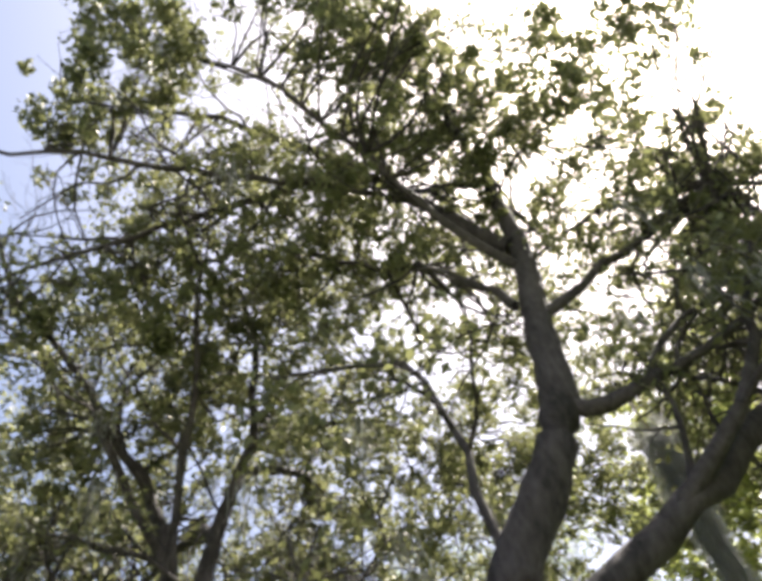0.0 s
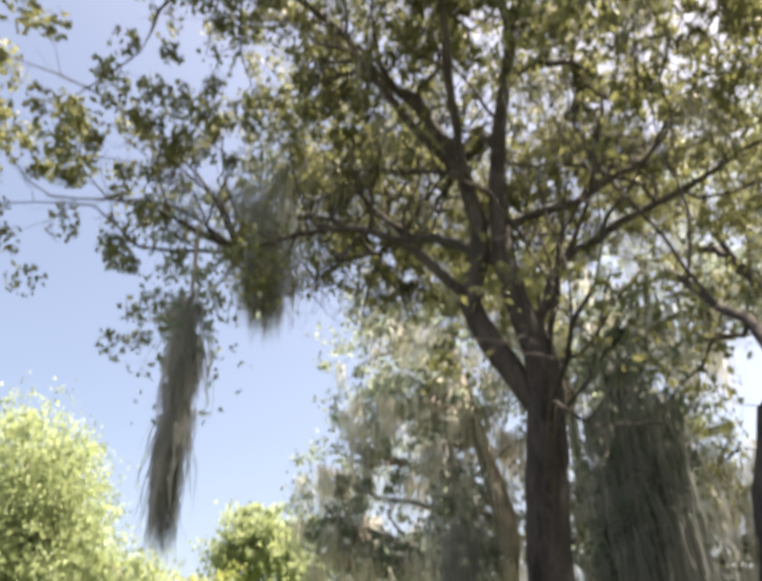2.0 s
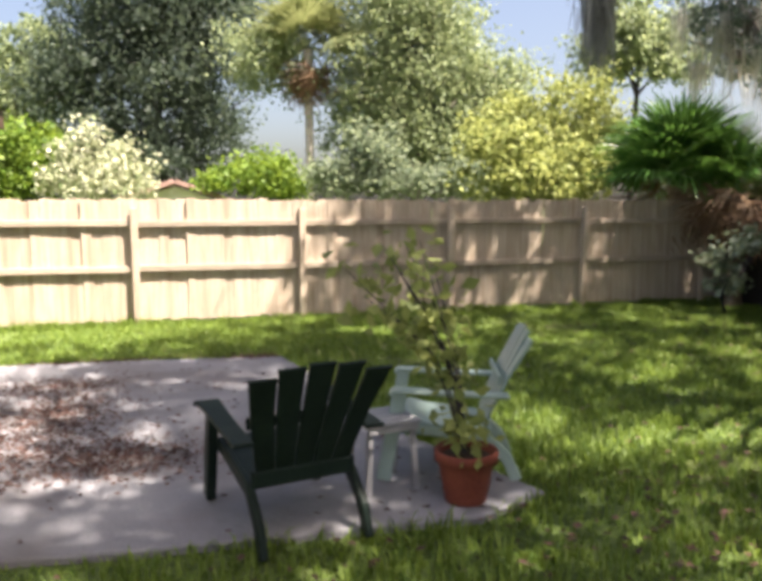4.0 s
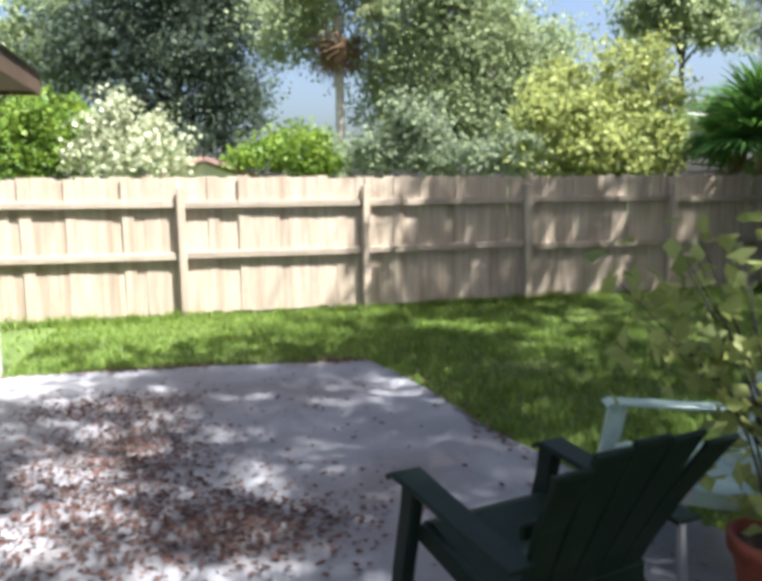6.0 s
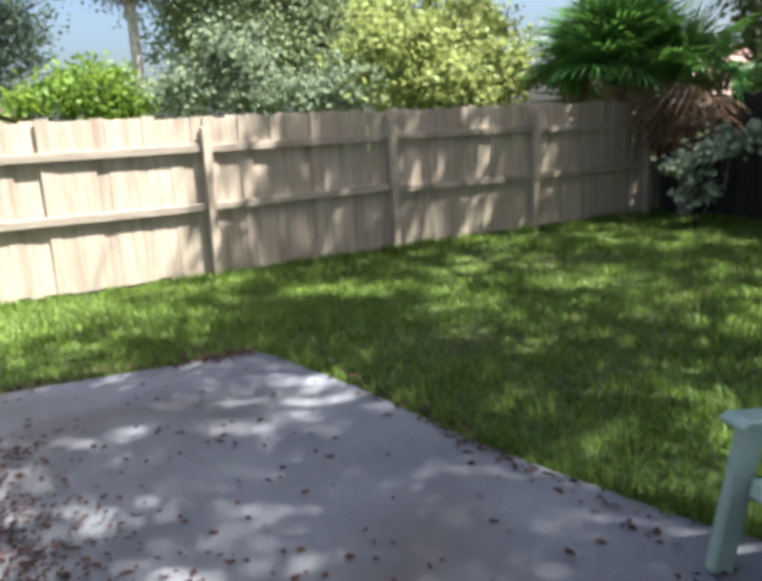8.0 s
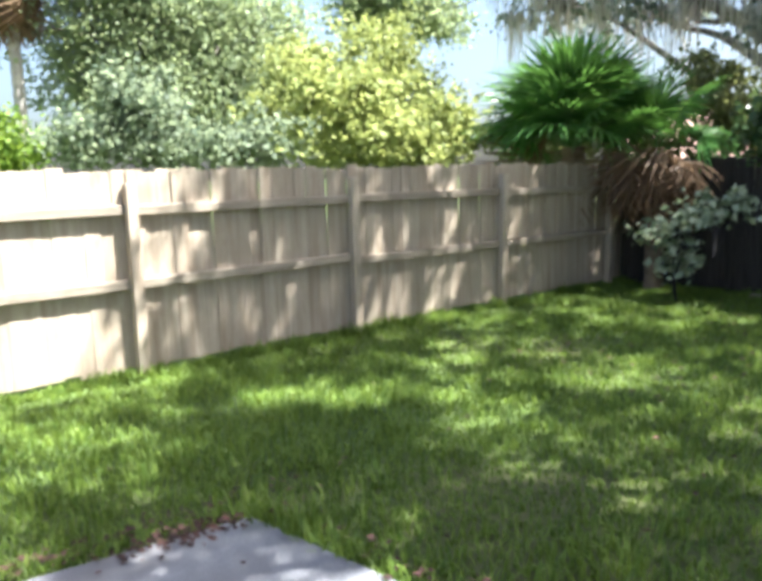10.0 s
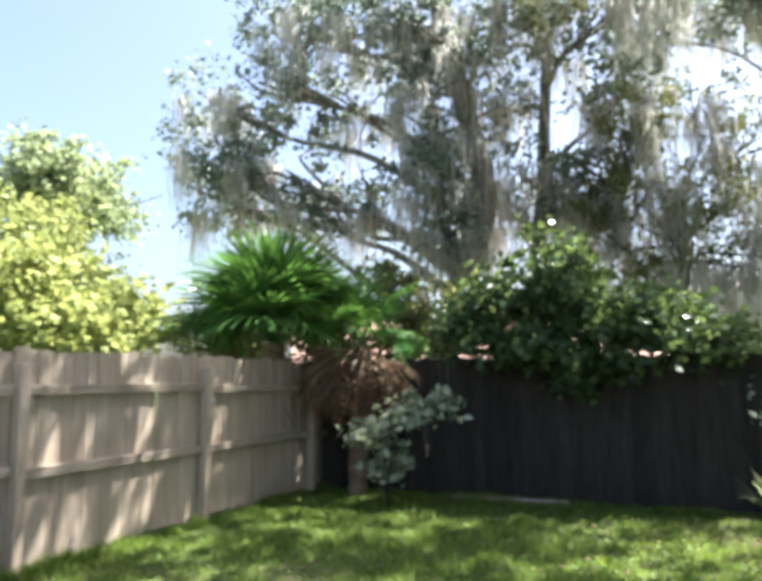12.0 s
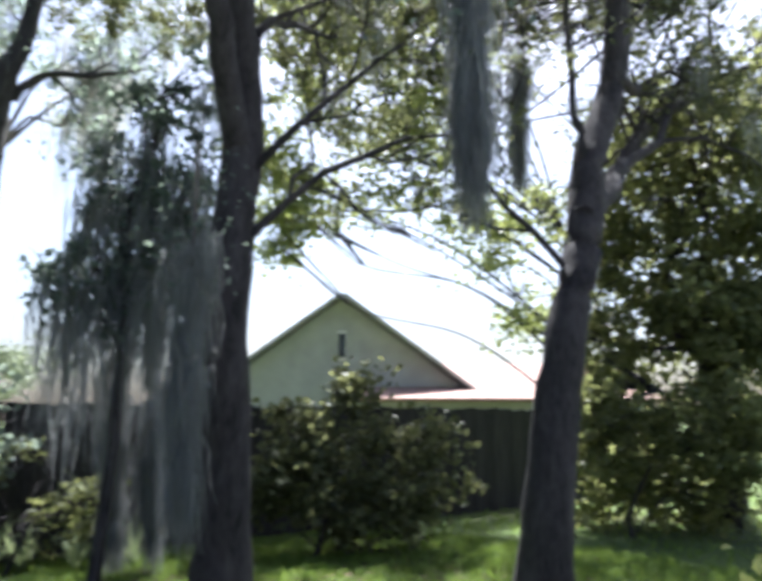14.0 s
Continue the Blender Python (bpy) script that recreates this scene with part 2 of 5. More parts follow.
def leaf_arrays(centres, size, rng, slim=0.45, droop=0.0):
    """A folded four-cornered leaf at every centre, turned at random."""
    n = len(centres)
    d = rng.standard_normal((n, 3))
    d[:, 2] -= droop
    d /= np.linalg.norm(d, axis=1)[:, None]
    s = np.cross(d, rng.standard_normal((n, 3)))
    s /= np.linalg.norm(s, axis=1)[:, None] + 1e-9
    up = np.cross(d, s)
    ln = size * rng.uniform(0.6, 1.3, (n, 1))
    tip, tail = centres + d * ln * 0.5, centres - d * ln * 0.5
    left, right = centres + s * ln * slim + up * ln * 0.12, centres - s * ln * slim + up * ln * 0.12
    verts = np.stack([tail, left, tip, right], 1).reshape(-1, 3)
    b = np.arange(n)[:, None] * 4
    return verts, np.concatenate([b + [[0, 1, 2]], b + [[0, 2, 3]]])


def in_clumps(clumps, count, rng, clump_size=0.5, per=60, shell=0.5):
    """Points for leaves: small clumps scattered through the ellipsoids (x, y, z, rx, ry, rz), denser towards their skin."""
    c = np.array(clumps, float)
    vol = np.cbrt(c[:, 3] * c[:, 4] * c[:, 5]) ** 2
    sub = max(1, count // per)
    pick = rng.choice(len(c), sub, p=vol / vol.sum())
    d = rng.standard_normal((sub, 3))
    d /= np.linalg.norm(d, axis=1)[:, None]
    mid = c[pick, :3] + d * c[pick, 3:] * (shell + (1.25 - shell) * rng.random((sub, 1)) ** 1.5)
    wide = np.repeat(rng.uniform(0.3, 1.25, (sub, 1)), per, 0)
    off = np.clip(rng.standard_normal((sub * per, 3)), -1.7, 1.7) * clump_size * 0.5 * wide * np.array([1, 1, 0.7])
    return np.repeat(mid, per, 0) + off


def strand_arrays(tops, rng, length=(0.4, 1.2), width=0.02, per=14, spread=0.12):
    """Hanging strands: wavy tapering ribbons below each top."""
    tops = np.repeat(np.asarray(tops, float), per, 0)
    n, k = len(tops), 5
    tops = tops + rng.standard_normal((n, 3)) * np.array([spread, spread, spread * 0.5])
    ln = rng.uniform(*length, n)
    s = np.linspace(0, 1, k)
    sway = np.cumsum(rng.standard_normal((n, k, 2)) * 0.045, 1) * np.minimum(1, ln)[:, None, None]
    mid = tops[:, None] + np.concatenate([sway, (-s[None] * ln[:, None])[..., None]], -1)
    a = rng.uniform(0, np.pi, n)
    side = np.stack([np.cos(a), np.sin(a), 0 * a], -1)[:, None] * (width * rng.uniform(0.5, 1.5, n))[:, None, None] * (1 - 0.85 * s)[None, :, None]
    verts = np.stack([mid - side, mid + side], 2).reshape(-1, 3)
    i, j = np.meshgrid(np.arange(n), np.arange(k - 1), indexing="ij")
    b = i * 2 * k + 2 * j
    return verts, np.stack([b, b + 1, b + 3, b + 2], -1).reshape(-1, 4)


def branch_out(line, rad, rng, lines, tips, level, length, spacing, first=0.3, lift=0.15):
    """Side branches of a limb, and theirs in turn; twig lines go to tips."""
    seg = np.linalg.norm(np.diff(line, axis=0), axis=1)
    run = np.r_[0, np.cumsum(seg)]
    s = run[-1] * first
    while s < run[-1]:
        i = min(np.searchsorted(run, s), len(line) - 1)
        t = line[i] - line[max(i - 1, 0)]
        t /= np.linalg.norm(t) + 1e-9
        side = rng.standard_normal(3)
        side -= t * (side @ t)
        side /= np.linalg.norm(side) + 1e-9
        d = t * rng.uniform(0.3, 0.9) + side + np.array([0, 0, lift])
        d /= np.linalg.norm(d)
        ln = length * rng.uniform(0.55, 1.25)
        k = 6
        p, q = [line[i].copy()], d.copy()
        for _ in range(k):
            q = q + rng.standard_normal(3) * 0.28 + np.array([0, 0, 0.04])
            q /= np.linalg.norm(q)
            p.append(p[-1] + q * ln / k)
        p = np.array(p)
        r0 = min(rad[i] * 0.6, 0.016 * ln ** 1.2 + 0.004)
        r = np.linspace(r0, r0 * 0.35, k + 1)
        lines.append((p, r))
        if level > 1:
            branch_out(p, r, rng, lines, tips, level - 1, length * 0.48, spacing * 0.62, 0.25, lift)
        else:
            tips.append(p)
        s += spacing * rng.uniform(0.6, 1.5)


def grown_tree(name, label, trunk_line, trunk_radii, limbs, seed, bark, leaf, leaf_size, per_tip, length=1.7, spacing=0.55,
               moss=0, moss_length=(0.4, 1.1), level=2, spread=0.1, roots=0.0, category="tree", group="", gate=None, leafed=None, tufts=(), gaps=-9.0):
    """A tree grown from its trunk and main limbs: branches, twigs, leaves along the twigs, hanging moss."""
    rng = np.random.default_rng(seed)
    base = np.array(trunk_line[0], float)
    tree = thing(name, Matrix.Translation(base), label, category, group)
    tl, tr = smooth_line(trunk_line, trunk_radii, 0.18)
    if roots:
        tr = tr * (1 + roots * np.exp(-(tl[:, 2] - base[2]) / 0.22))
    tv, tf = tube_arrays([(tl, tr)], 14, 0.05, rng)
    lines, tips, mains = [], [], []
    for pts, radii in limbs:
        p, r = smooth_line(pts, radii)
        p = p + np.vstack([np.zeros(3), rng.standard_normal((len(p) - 1, 3)) * 0.025])
        mains.append((p, r))
        branch_out(p, r, rng, lines, tips, level, length, spacing)
    branch_out(tl[len(tl) // 2:], tr[len(tl) // 2:], rng, lines, tips, level, length * 0.8, spacing * 1.4, 0.3)
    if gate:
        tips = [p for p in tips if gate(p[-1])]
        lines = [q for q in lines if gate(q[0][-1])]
    if leafed:
        tips = [p for p in tips if leafed(p[-1])]
    wood = np.concatenate([p[len(p) // 3:] for p, _ in mains])
    for c in tufts:
        a = wood[np.argmin(np.linalg.norm(wood - c, axis=1) + 0.4 * np.maximum(0, wood[:, 2] - c[2]))]
        d = np.linalg.norm(c - a)
        lines.append(smooth_line([a, a * 0.7 + c * 0.3 + rng.standard_normal(3) * 0.1 * d, a * 0.35 + c * 0.65 + rng.standard_normal(3) * 0.1 * d, c + rng.standard_normal(3) * 0.1],
                                 [min(0.028, 0.008 + 0.009 * d), 0.012, 0.005]))
        branch_out(*lines[-1], rng, lines, [], 1, 0.7, 0.35)
    from_arrays("trunk", tv - base, tf, bark, tree, True)
    for main in mains:
        bv, bf = tube_arrays([main], 9, 0.05, rng)
        from_arrays("limb", bv - base, bf, bark, tree, True)
    bv, bf = tube_arrays(lines, 6)
    tagged(from_arrays("twig_mass", bv - base, bf, bark, tree, True), kind="stuff")
    t = np.array(tips)
    m = t[:, 3]
    airy = np.sin(m[:, 0] * 2.1 + 1.3 * np.sin(m[:, 2] * 1.7)) + np.sin(m[:, 1] * 2.3 + 1.1 * np.sin(m[:, 0] * 1.3)) + np.sin(m[:, 2] * 2.7 + m[:, 1])
    t = t[airy + rng.normal(0, 0.3, len(t)) > gaps]
    at = t[np.repeat(np.arange(len(t)), per_tip), rng.integers(2, t.shape[1], len(t) * per_tip)] + rng.standard_normal((len(t) * per_tip, 3)) * spread
    if len(tufts):
        lobes, each = 8, 48
        mid = np.repeat(np.array(tufts), lobes, 0) + rng.standard_normal((len(tufts) * lobes, 3)) * np.array([0.3, 0.3, 0.24])
        size = np.repeat(rng.uniform(0.09, 0.22, (len(mid), 1)), each, 0)
        ball = rng.standard_normal((len(mid) * each, 3))
        ball *= rng.random((len(ball), 1)) ** (1 / 3) / np.linalg.norm(ball, axis=1)[:, None]
        at = np.vstack([at, np.repeat(mid, each, 0) + ball * size])
    lv, lf = leaf_arrays(at, leaf_size, rng, 0.3)
    tagged(from_arrays("crown", lv - base, lf, leaf, tree), kind="stuff")
    if moss:
        tops = t[rng.choice(len(t), min(moss, len(t)), replace=False), 3]
        mv, mf = strand_arrays(tops, rng, moss_length, 0.005, 30, 0.07)
        tagged(from_arrays("hanging_moss", mv - base, mf, SHADED_MOSS, tree), kind="stuff")
    return tree


def clump_tree(name, label, base, trunk_r, clumps, count, seed, leaf, leaf_size, bark=None, clump_size=0.6, per=50, moss=0,
               moss_length=(0.6, 1.8), lean=0.6, category="tree", group="", droop=0.0, shell=0.45, slim=0.45, hanging=None, stem=None):
    """A tree or bush further off: trunk, limbs to its clumps, and a broken crown of leaves in small clumps."""
    rng = np.random.default_rng(seed)
    base = np.array(base, float)
    tree = thing(name, Matrix.Translation(base), label, category, group)
    c = np.array(clumps, float)
    lines = []
    top = base + (c[:, :3].mean(0) - base) * np.array([lean, lean, 0.75])
    trunk = smooth_line(stem or [base, base * 0.5 + top * 0.5 + rng.standard_normal(3) * 0.12, top], [trunk_r, trunk_r * 0.75, trunk_r * 0.45])
    for x, y, z, *_ in c:
        b = np.array((x, y, z))
        reach = np.hypot(*(trunk[0][:, :2] - b[:2]).T)
        a = trunk[0][max(len(trunk[0]) // 4, int(np.argmin(np.abs(trunk[0][:, 2] - (z - 0.35 - 0.55 * reach)))))]
        lines.append(smooth_line([a, a * 0.65 + b * 0.35 + np.array([0, 0, 0.12 * abs(z - a[2])]) + rng.standard_normal(3) * 0.15,
                                  a * 0.3 + b * 0.7 + rng.standard_normal(3) * 0.25, b], [trunk_r * 0.36, trunk_r * 0.24, trunk_r * 0.16, trunk_r * 0.08]))
        limb = lines[-1][0]
        for _ in range(6):
            e = b + rng.standard_normal(3) * c[0, 3:] * 0.5
            lines.append(smooth_line([limb[len(limb) * 2 // 3], b * 0.6 + e * 0.4 + rng.standard_normal(3) * 0.1, e], [trunk_r * 0.18, trunk_r * 0.1, trunk_r * 0.04]))
    tv, tf = tube_arrays([trunk], 10, 0.04, rng)
    from_arrays("trunk", tv - base, tf, bark or BARK, tree, True)
    bv, bf = tube_arrays(lines, 6)
    tagged(from_arrays("bough_mass", bv - base, bf, bark or BARK, tree, True), kind="stuff")
    lv, lf = leaf_arrays(in_clumps(clumps, count, rng, clump_size, per, shell), leaf_size, rng, slim, droop)
    tagged(from_arrays("crown", lv - base, lf, leaf, tree), kind="stuff")
    if moss:
        pick = rng.integers(0, len(c), moss)
        d = rng.standard_normal((moss, 3))
        d /= np.linalg.norm(d, axis=1)[:, None]
        d[:, 2] = -np.abs(d[:, 2]) * 0.6
        mv, mf = strand_arrays(c[pick, :3] + d * c[pick, 3:] * 0.9, rng, moss_length, 0.008 if hanging else 0.012, 26, 0.12)
        tagged(from_arrays("hanging_moss", mv - base, mf, hanging or MOSS, tree), kind="stuff")
    return tree


# ---- ground ----
def ground_height(x, y):
    """The lawn rises gently from both fences towards the house."""
    return 0.027 * np.clip(-y - 0.2, 0, 7.8) * np.clip((12.3 - x) / 3.4, 0, 1)


bm = bmesh.new()
grid = bmesh.ops.create_grid(bm, x_segments=60, y_segments=60, size=30, matrix=Matrix.Translation((6, -2, 0)))
rim = [e for e in bm.edges if e.is_boundary]
out = bmesh.ops.extrude_edge_only(bm, edges=rim)
for v in [g for g in out["geom"] if isinstance(g, bmesh.types.BMVert)]:
    v.co = Vector((6, -2, 0)) + (v.co - Vector((6, -2, 0))) * 40
for v in bm.verts:
    if abs(v.co.x - 6) < 31 and abs(v.co.y + 2) < 31:
        v.co.z = float(ground_height(v.co.x, v.co.y)) - 0.012
bmesh.ops.recalc_face_normals(bm, faces=bm.faces)
ground = new("ground", mesh_of("ground", bm, SOIL, True))
tagged(ground, "grassy lawn soil with bare brown patches", "ground", kind="structure")

PATIO = [(0.85, -3.1), (2.24, -3.17), (4.14, -3.43), (4.31, -4.6), (4.38, -5.7), (4.55, -6.6), (4.95, -7.85), (4.5, -8.05), (2.95, -7.98), (0.85, -7.75)]
bm = slab_bm(PATIO, -0.1, 0.03)
for v in bm.verts:
    v.co.z += ground_height(v.co.x, v.co.y)
patio = new("patio", mesh_of("patio", bm, CONCRETE))
tagged(patio, "grey weathered concrete patio slab", "patio", kind="structure")


def on_patio(x, y, grow=0.0):
    """Which of the points lie inside the patio's outline."""
    inside = np.zeros(len(x), bool)
    for (x0, y0), (x1, y1) in zip(PATIO, PATIO[1:] + PATIO[:1]):
        cross = ((y0 > y) != (y1 > y)) & (x < (x1 - x0) * (y - y0) / (y1 - y0 + 1e-9) + x0 - grow)
        inside ^= cross
    return inside


# ---- wooden fence with posts and rails on the yard side ----
FENCE = thing("wooden_fence", Matrix(), "weathered tan cedar privacy fence with posts and rails", "fence")
rng = np.random.default_rng(3)
BAY, TOP = 2.44, 1.86
post_me = mesh_of("post", box_bm(-0.05, -0.05, -0.1, 0.05, 0.05, 1.72, 0.008), CEDAR)
for i in range(-4, 6):
    post = new("post", post_me)
    post.parent = FENCE
    post.matrix_world = pose(i * BAY + rng.normal(0, 0.01), -0.105, 0, rng.normal(0, 0.5), rng.normal(0, 0.5), 0)
rail_me = mesh_of("rail", box_bm(0.03, -0.115, -0.045, BAY + 0.03, -0.052, 0.045, 0.006), CEDAR_RAIL)
for i in range(-4, 6):
    wide = 0.5 / BAY if i == 5 else 1
    for z in (1.49, 0.83):
        rail = new("rail", rail_me)
        rail.parent = FENCE
        rail.matrix_world = pose(i * BAY, 0.0125, z + rng.normal(0, 0.012), 0, rng.normal(0, 0.2), 0) @ Matrix.Diagonal((wide * 0.975, 1, 1, 1))
board_mes = []
for k in range(5):
    bm = box_bm(-0.07, -0.009, 0.0, 0.07, 0.009, TOP - 0.06 + rng.uniform(-0.015, 0.015), 0.003)
    for v in bm.verts:
        if v.co.z > 1 and abs(v.co.x) > 0.06:
            v.co.z -= rng.uniform(0.0, 0.025)
    board_mes.append(mesh_of("board", bm, CEDAR))
x = -9.8
while x < 12.66:
    board = new("board", board_mes[rng.integers(5)])
    board.parent = FENCE
    board.matrix_world = pose(x, -0.028 + rng.normal(0, 0.003), 0.055 + rng.normal(0, 0.012), rng.normal(0, 0.35), rng.normal(0, 0.25), rng.normal(0, 1.2))
    x += 0.133

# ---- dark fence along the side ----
DARK = thing("dark_fence", Matrix(), "old grey-brown board fence with deep shade put into its colour", "fence")
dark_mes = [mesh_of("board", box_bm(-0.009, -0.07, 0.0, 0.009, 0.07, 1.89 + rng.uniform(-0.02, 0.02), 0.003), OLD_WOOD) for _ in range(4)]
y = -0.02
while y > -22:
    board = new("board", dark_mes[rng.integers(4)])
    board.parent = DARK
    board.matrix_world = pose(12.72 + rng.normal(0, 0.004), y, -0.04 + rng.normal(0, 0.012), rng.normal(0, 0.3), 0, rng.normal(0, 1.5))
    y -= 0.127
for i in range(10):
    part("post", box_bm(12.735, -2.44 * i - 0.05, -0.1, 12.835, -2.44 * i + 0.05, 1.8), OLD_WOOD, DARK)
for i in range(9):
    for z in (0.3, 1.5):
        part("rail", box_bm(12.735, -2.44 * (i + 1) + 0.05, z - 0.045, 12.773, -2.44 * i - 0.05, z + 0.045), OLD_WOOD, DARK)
# Added pale box that stands in for a line of sunlit ground.
timber = new("landscape_timber", mesh_of("landscape_timber", box_bm(-0.06, -0.75, 0, 0.06, 0.75, 0.06, 0.02), CEDAR_RAIL))
timber.matrix_world = pose(12.45, -2.9, -0.01, 0, 0, 4)
tagged(timber, "pale strip laid on the grass in place of a sunlit ground line", "timber")

# ---- own house: wall, eave ----
house = thing("house", Matrix(), "white stucco house with brown eaves beside the patio", "house")
part("wall", box_bm(-7, -18, -0.2, 0.85, -2.75, 2.62, 0.01), STUCCO, house)
part("soffit", box_bm(-7.4, -18.4, 2.63, 1.2, -2.1, 2.66, 0), FASCIA, house, "brown painted soffit")
part("fascia", box_bm(1.2, -18.4, 2.6, 1.225, -2.075, 2.8, 0.004), FASCIA, house, "brown fascia board")
part("fascia", box_bm(-7.4, -2.1, 2.6, 1.2, -2.075, 2.8, 0.004), FASCIA, house, "brown fascia board")
bm = bmesh.new()
low = [bm.verts.new(p) for p in ((1.25, -2.05, 2.8), (1.25, -18.4, 2.8), (-7.4, -18.4, 2.8), (-7.4, -2.05, 2.8))]
high = [bm.verts.new(p) for p in ((-3.1, -6.2, 4.3), (-3.1, -14, 4.3))]
for loop in ((low[0], low[1], high[1], high[0]), (low[2], low[3], high[0], high[1]), (low[3], low[0], high[0]), (low[1], low[2], high[1]), low[::-1]):
    bm.faces.new(loop)
bmesh.ops.recalc_face_normals(bm, faces=bm.faces)
part("roof", bm, GREY_SHINGLE, house)


# ---- neighbours' houses ----
def gabled_house(m, label, width, depth, eave, ridge, wall_mat, roof_mat, half=0.5):
    """A house with its gable to the front (-y): wall, two roof slopes, a window."""
    ob = thing("house", m, label, "house")
    bm = bmesh.new()
    w, d = width / 2, depth
    pts = [(-w, 0), (w, 0), (w, eave), (0, ridge), (-w, eave)]
    a = [bm.verts.new((px, 0, pz)) for px, pz in pts]
    b = [bm.verts.new((px, d, pz)) for px, pz in pts]
    bm.faces.new(a)
    bm.faces.new(b[::-1])
    for i in range(5):
        bm.faces.new((a[i], b[i], b[(i + 1) % 5], a[(i + 1) % 5]))
    bmesh.ops.recalc_face_normals(bm, faces=bm.faces)
    part("wall", bm, wall_mat, ob)
    slope = math.atan2(ridge - eave, w)
    run = math.hypot(ridge - eave, w) + 0.5
    for s in (-1, 1):
        mm = Matrix.Translation((0, 0, ridge + 0.06)) @ Matrix.Rotation(s * slope, 4, 'Y')
        part("roof", box_bm(min(0, s * run), -0.4, 0, max(0, s * run), d + 0.4, 0.12, 0.01, None, mm), roof_mat, ob, "shingled roof slope")
    window = part("window", box_bm(-half, -0.05, ridge - 1.9, half, -0.01, ridge - 1.0, 0.02), STUCCO, ob, "white framed window")
    part("pane", box_bm(-half * 0.84, -0.07, ridge - 1.82, half * 0.84, -0.052, ridge - 1.08, 0.004), GLASS, window)
    return ob


gabled_house(pose(21.1, -18.2, 0, 0, 0, -126), "grey house with a steep gable beyond the dark fence", 11.0, 10, 1.35, 5.35, GREY_STUCCO, GREY_SHINGLE, 0.13)
gabled_house(pose(19.6, -28.5, 0, 0, 0, -36), "low grey house with a pinkish shingle roof", 12, 9, 2.2, 3.6, GREY_STUCCO, SHINGLE)
gabled_house(pose(27.4, -5.2, 0, 0, 0, 30), "low house with a pinkish shingle roof", 7, 12, 1.9, 3.2, GREY_STUCCO, SHINGLE)
gabled_house(pose(2.9, 9.2, 0, 0, 0, -2), "small pale garden shed behind the wooden fence", 2.6, 2.4, 1.85, 2.3, STUCCO, SHINGLE)

# ---- the two oaks of the yard ----
def shading_tufts(count, seed):
    """Places of leaf tufts in the high canopy, over the ground that the oaks shade."""
    r = np.random.default_rng(seed)
    x, y, z = r.uniform(3.5, 16.5, count), r.uniform(-17, -2.4, count), r.uniform(8.3, 10.8, count)
    sx, sy = x - SUN.x / SUN.z * z, y - SUN.y / SUN.z * z
    ok = (sy < -2.34 + (sx - 2.14) * 0.86) & (sy < 2.0) & (sx > 0.9) & (sx < 13.2)
    ok &= ~((sx < 2.6) & (sy > -4.3)) & (sy > -12.5)
    keep = np.where(sx < 2.6, 0.15, np.where(sy < -6.5, 0.42, np.where(sx > 9, 0.5, np.where((sy < 0) & (sx > 5.2), 0.64, 0.82))))
    ok &= r.random(count) < keep
    return np.stack([x, y, z], -1)[ok]


TUFTS = shading_tufts(1150, 17)
r = np.random.default_rng(19)
LOW = np.array([(6.0, -12.6, 10.1), (6.7, -13.0, 9.3), (7.2, -13.5, 8.4), (7.3, -14.3, 8.0), (7.7, -14.3, 7.2), (8.0, -13.5, 7.3), (8.1, -13.7, 6.5), (6.7, -14.2, 9.5), (3.9, -9.0, 10.1), (4.4, -9.9, 10.3), (5.1, -11.2, 10.9), (5.4, -12.1, 10.8), (4.2, -6.0, 7.2), (4.8, -5.8, 6.9), (4.9, -5.5, 6.6), (5.1, -6.5, 7.5), (6.0, -5.5, 6.1), (6.3, -5.3, 5.6), (6.2, -6.0, 6.5)])
LOW = np.vstack([np.repeat(LOW[:12], 2, 0) + r.standard_normal((24, 3)) * 0.6, np.repeat(LOW[12:], 2, 0) + r.standard_normal((14, 3)) * 0.35])
on_fence = np.stack([r.uniform(5.1, 12.2, 26), np.zeros(26), r.uniform(0.1, 1.9, 26)], -1)
overhead = np.stack([r.uniform(3.9, 7.0, 46), r.uniform(-12.8, -8.2, 46), r.uniform(9.2, 11.4, 46)], -1)
TUFTS = np.vstack([TUFTS, LOW, on_fence + np.array(SUN) * r.uniform(8.6, 11.0, (26, 1)) / SUN.z, overhead])


def over_shade(p):
    """Whether a twig end stands over the shaded side of the yard, seen from the sun."""
    return p[1] - SUN.y / SUN.z * p[2] < -1.2 + (p[0] - SUN.x / SUN.z * p[2] - 2.14) * 0.86


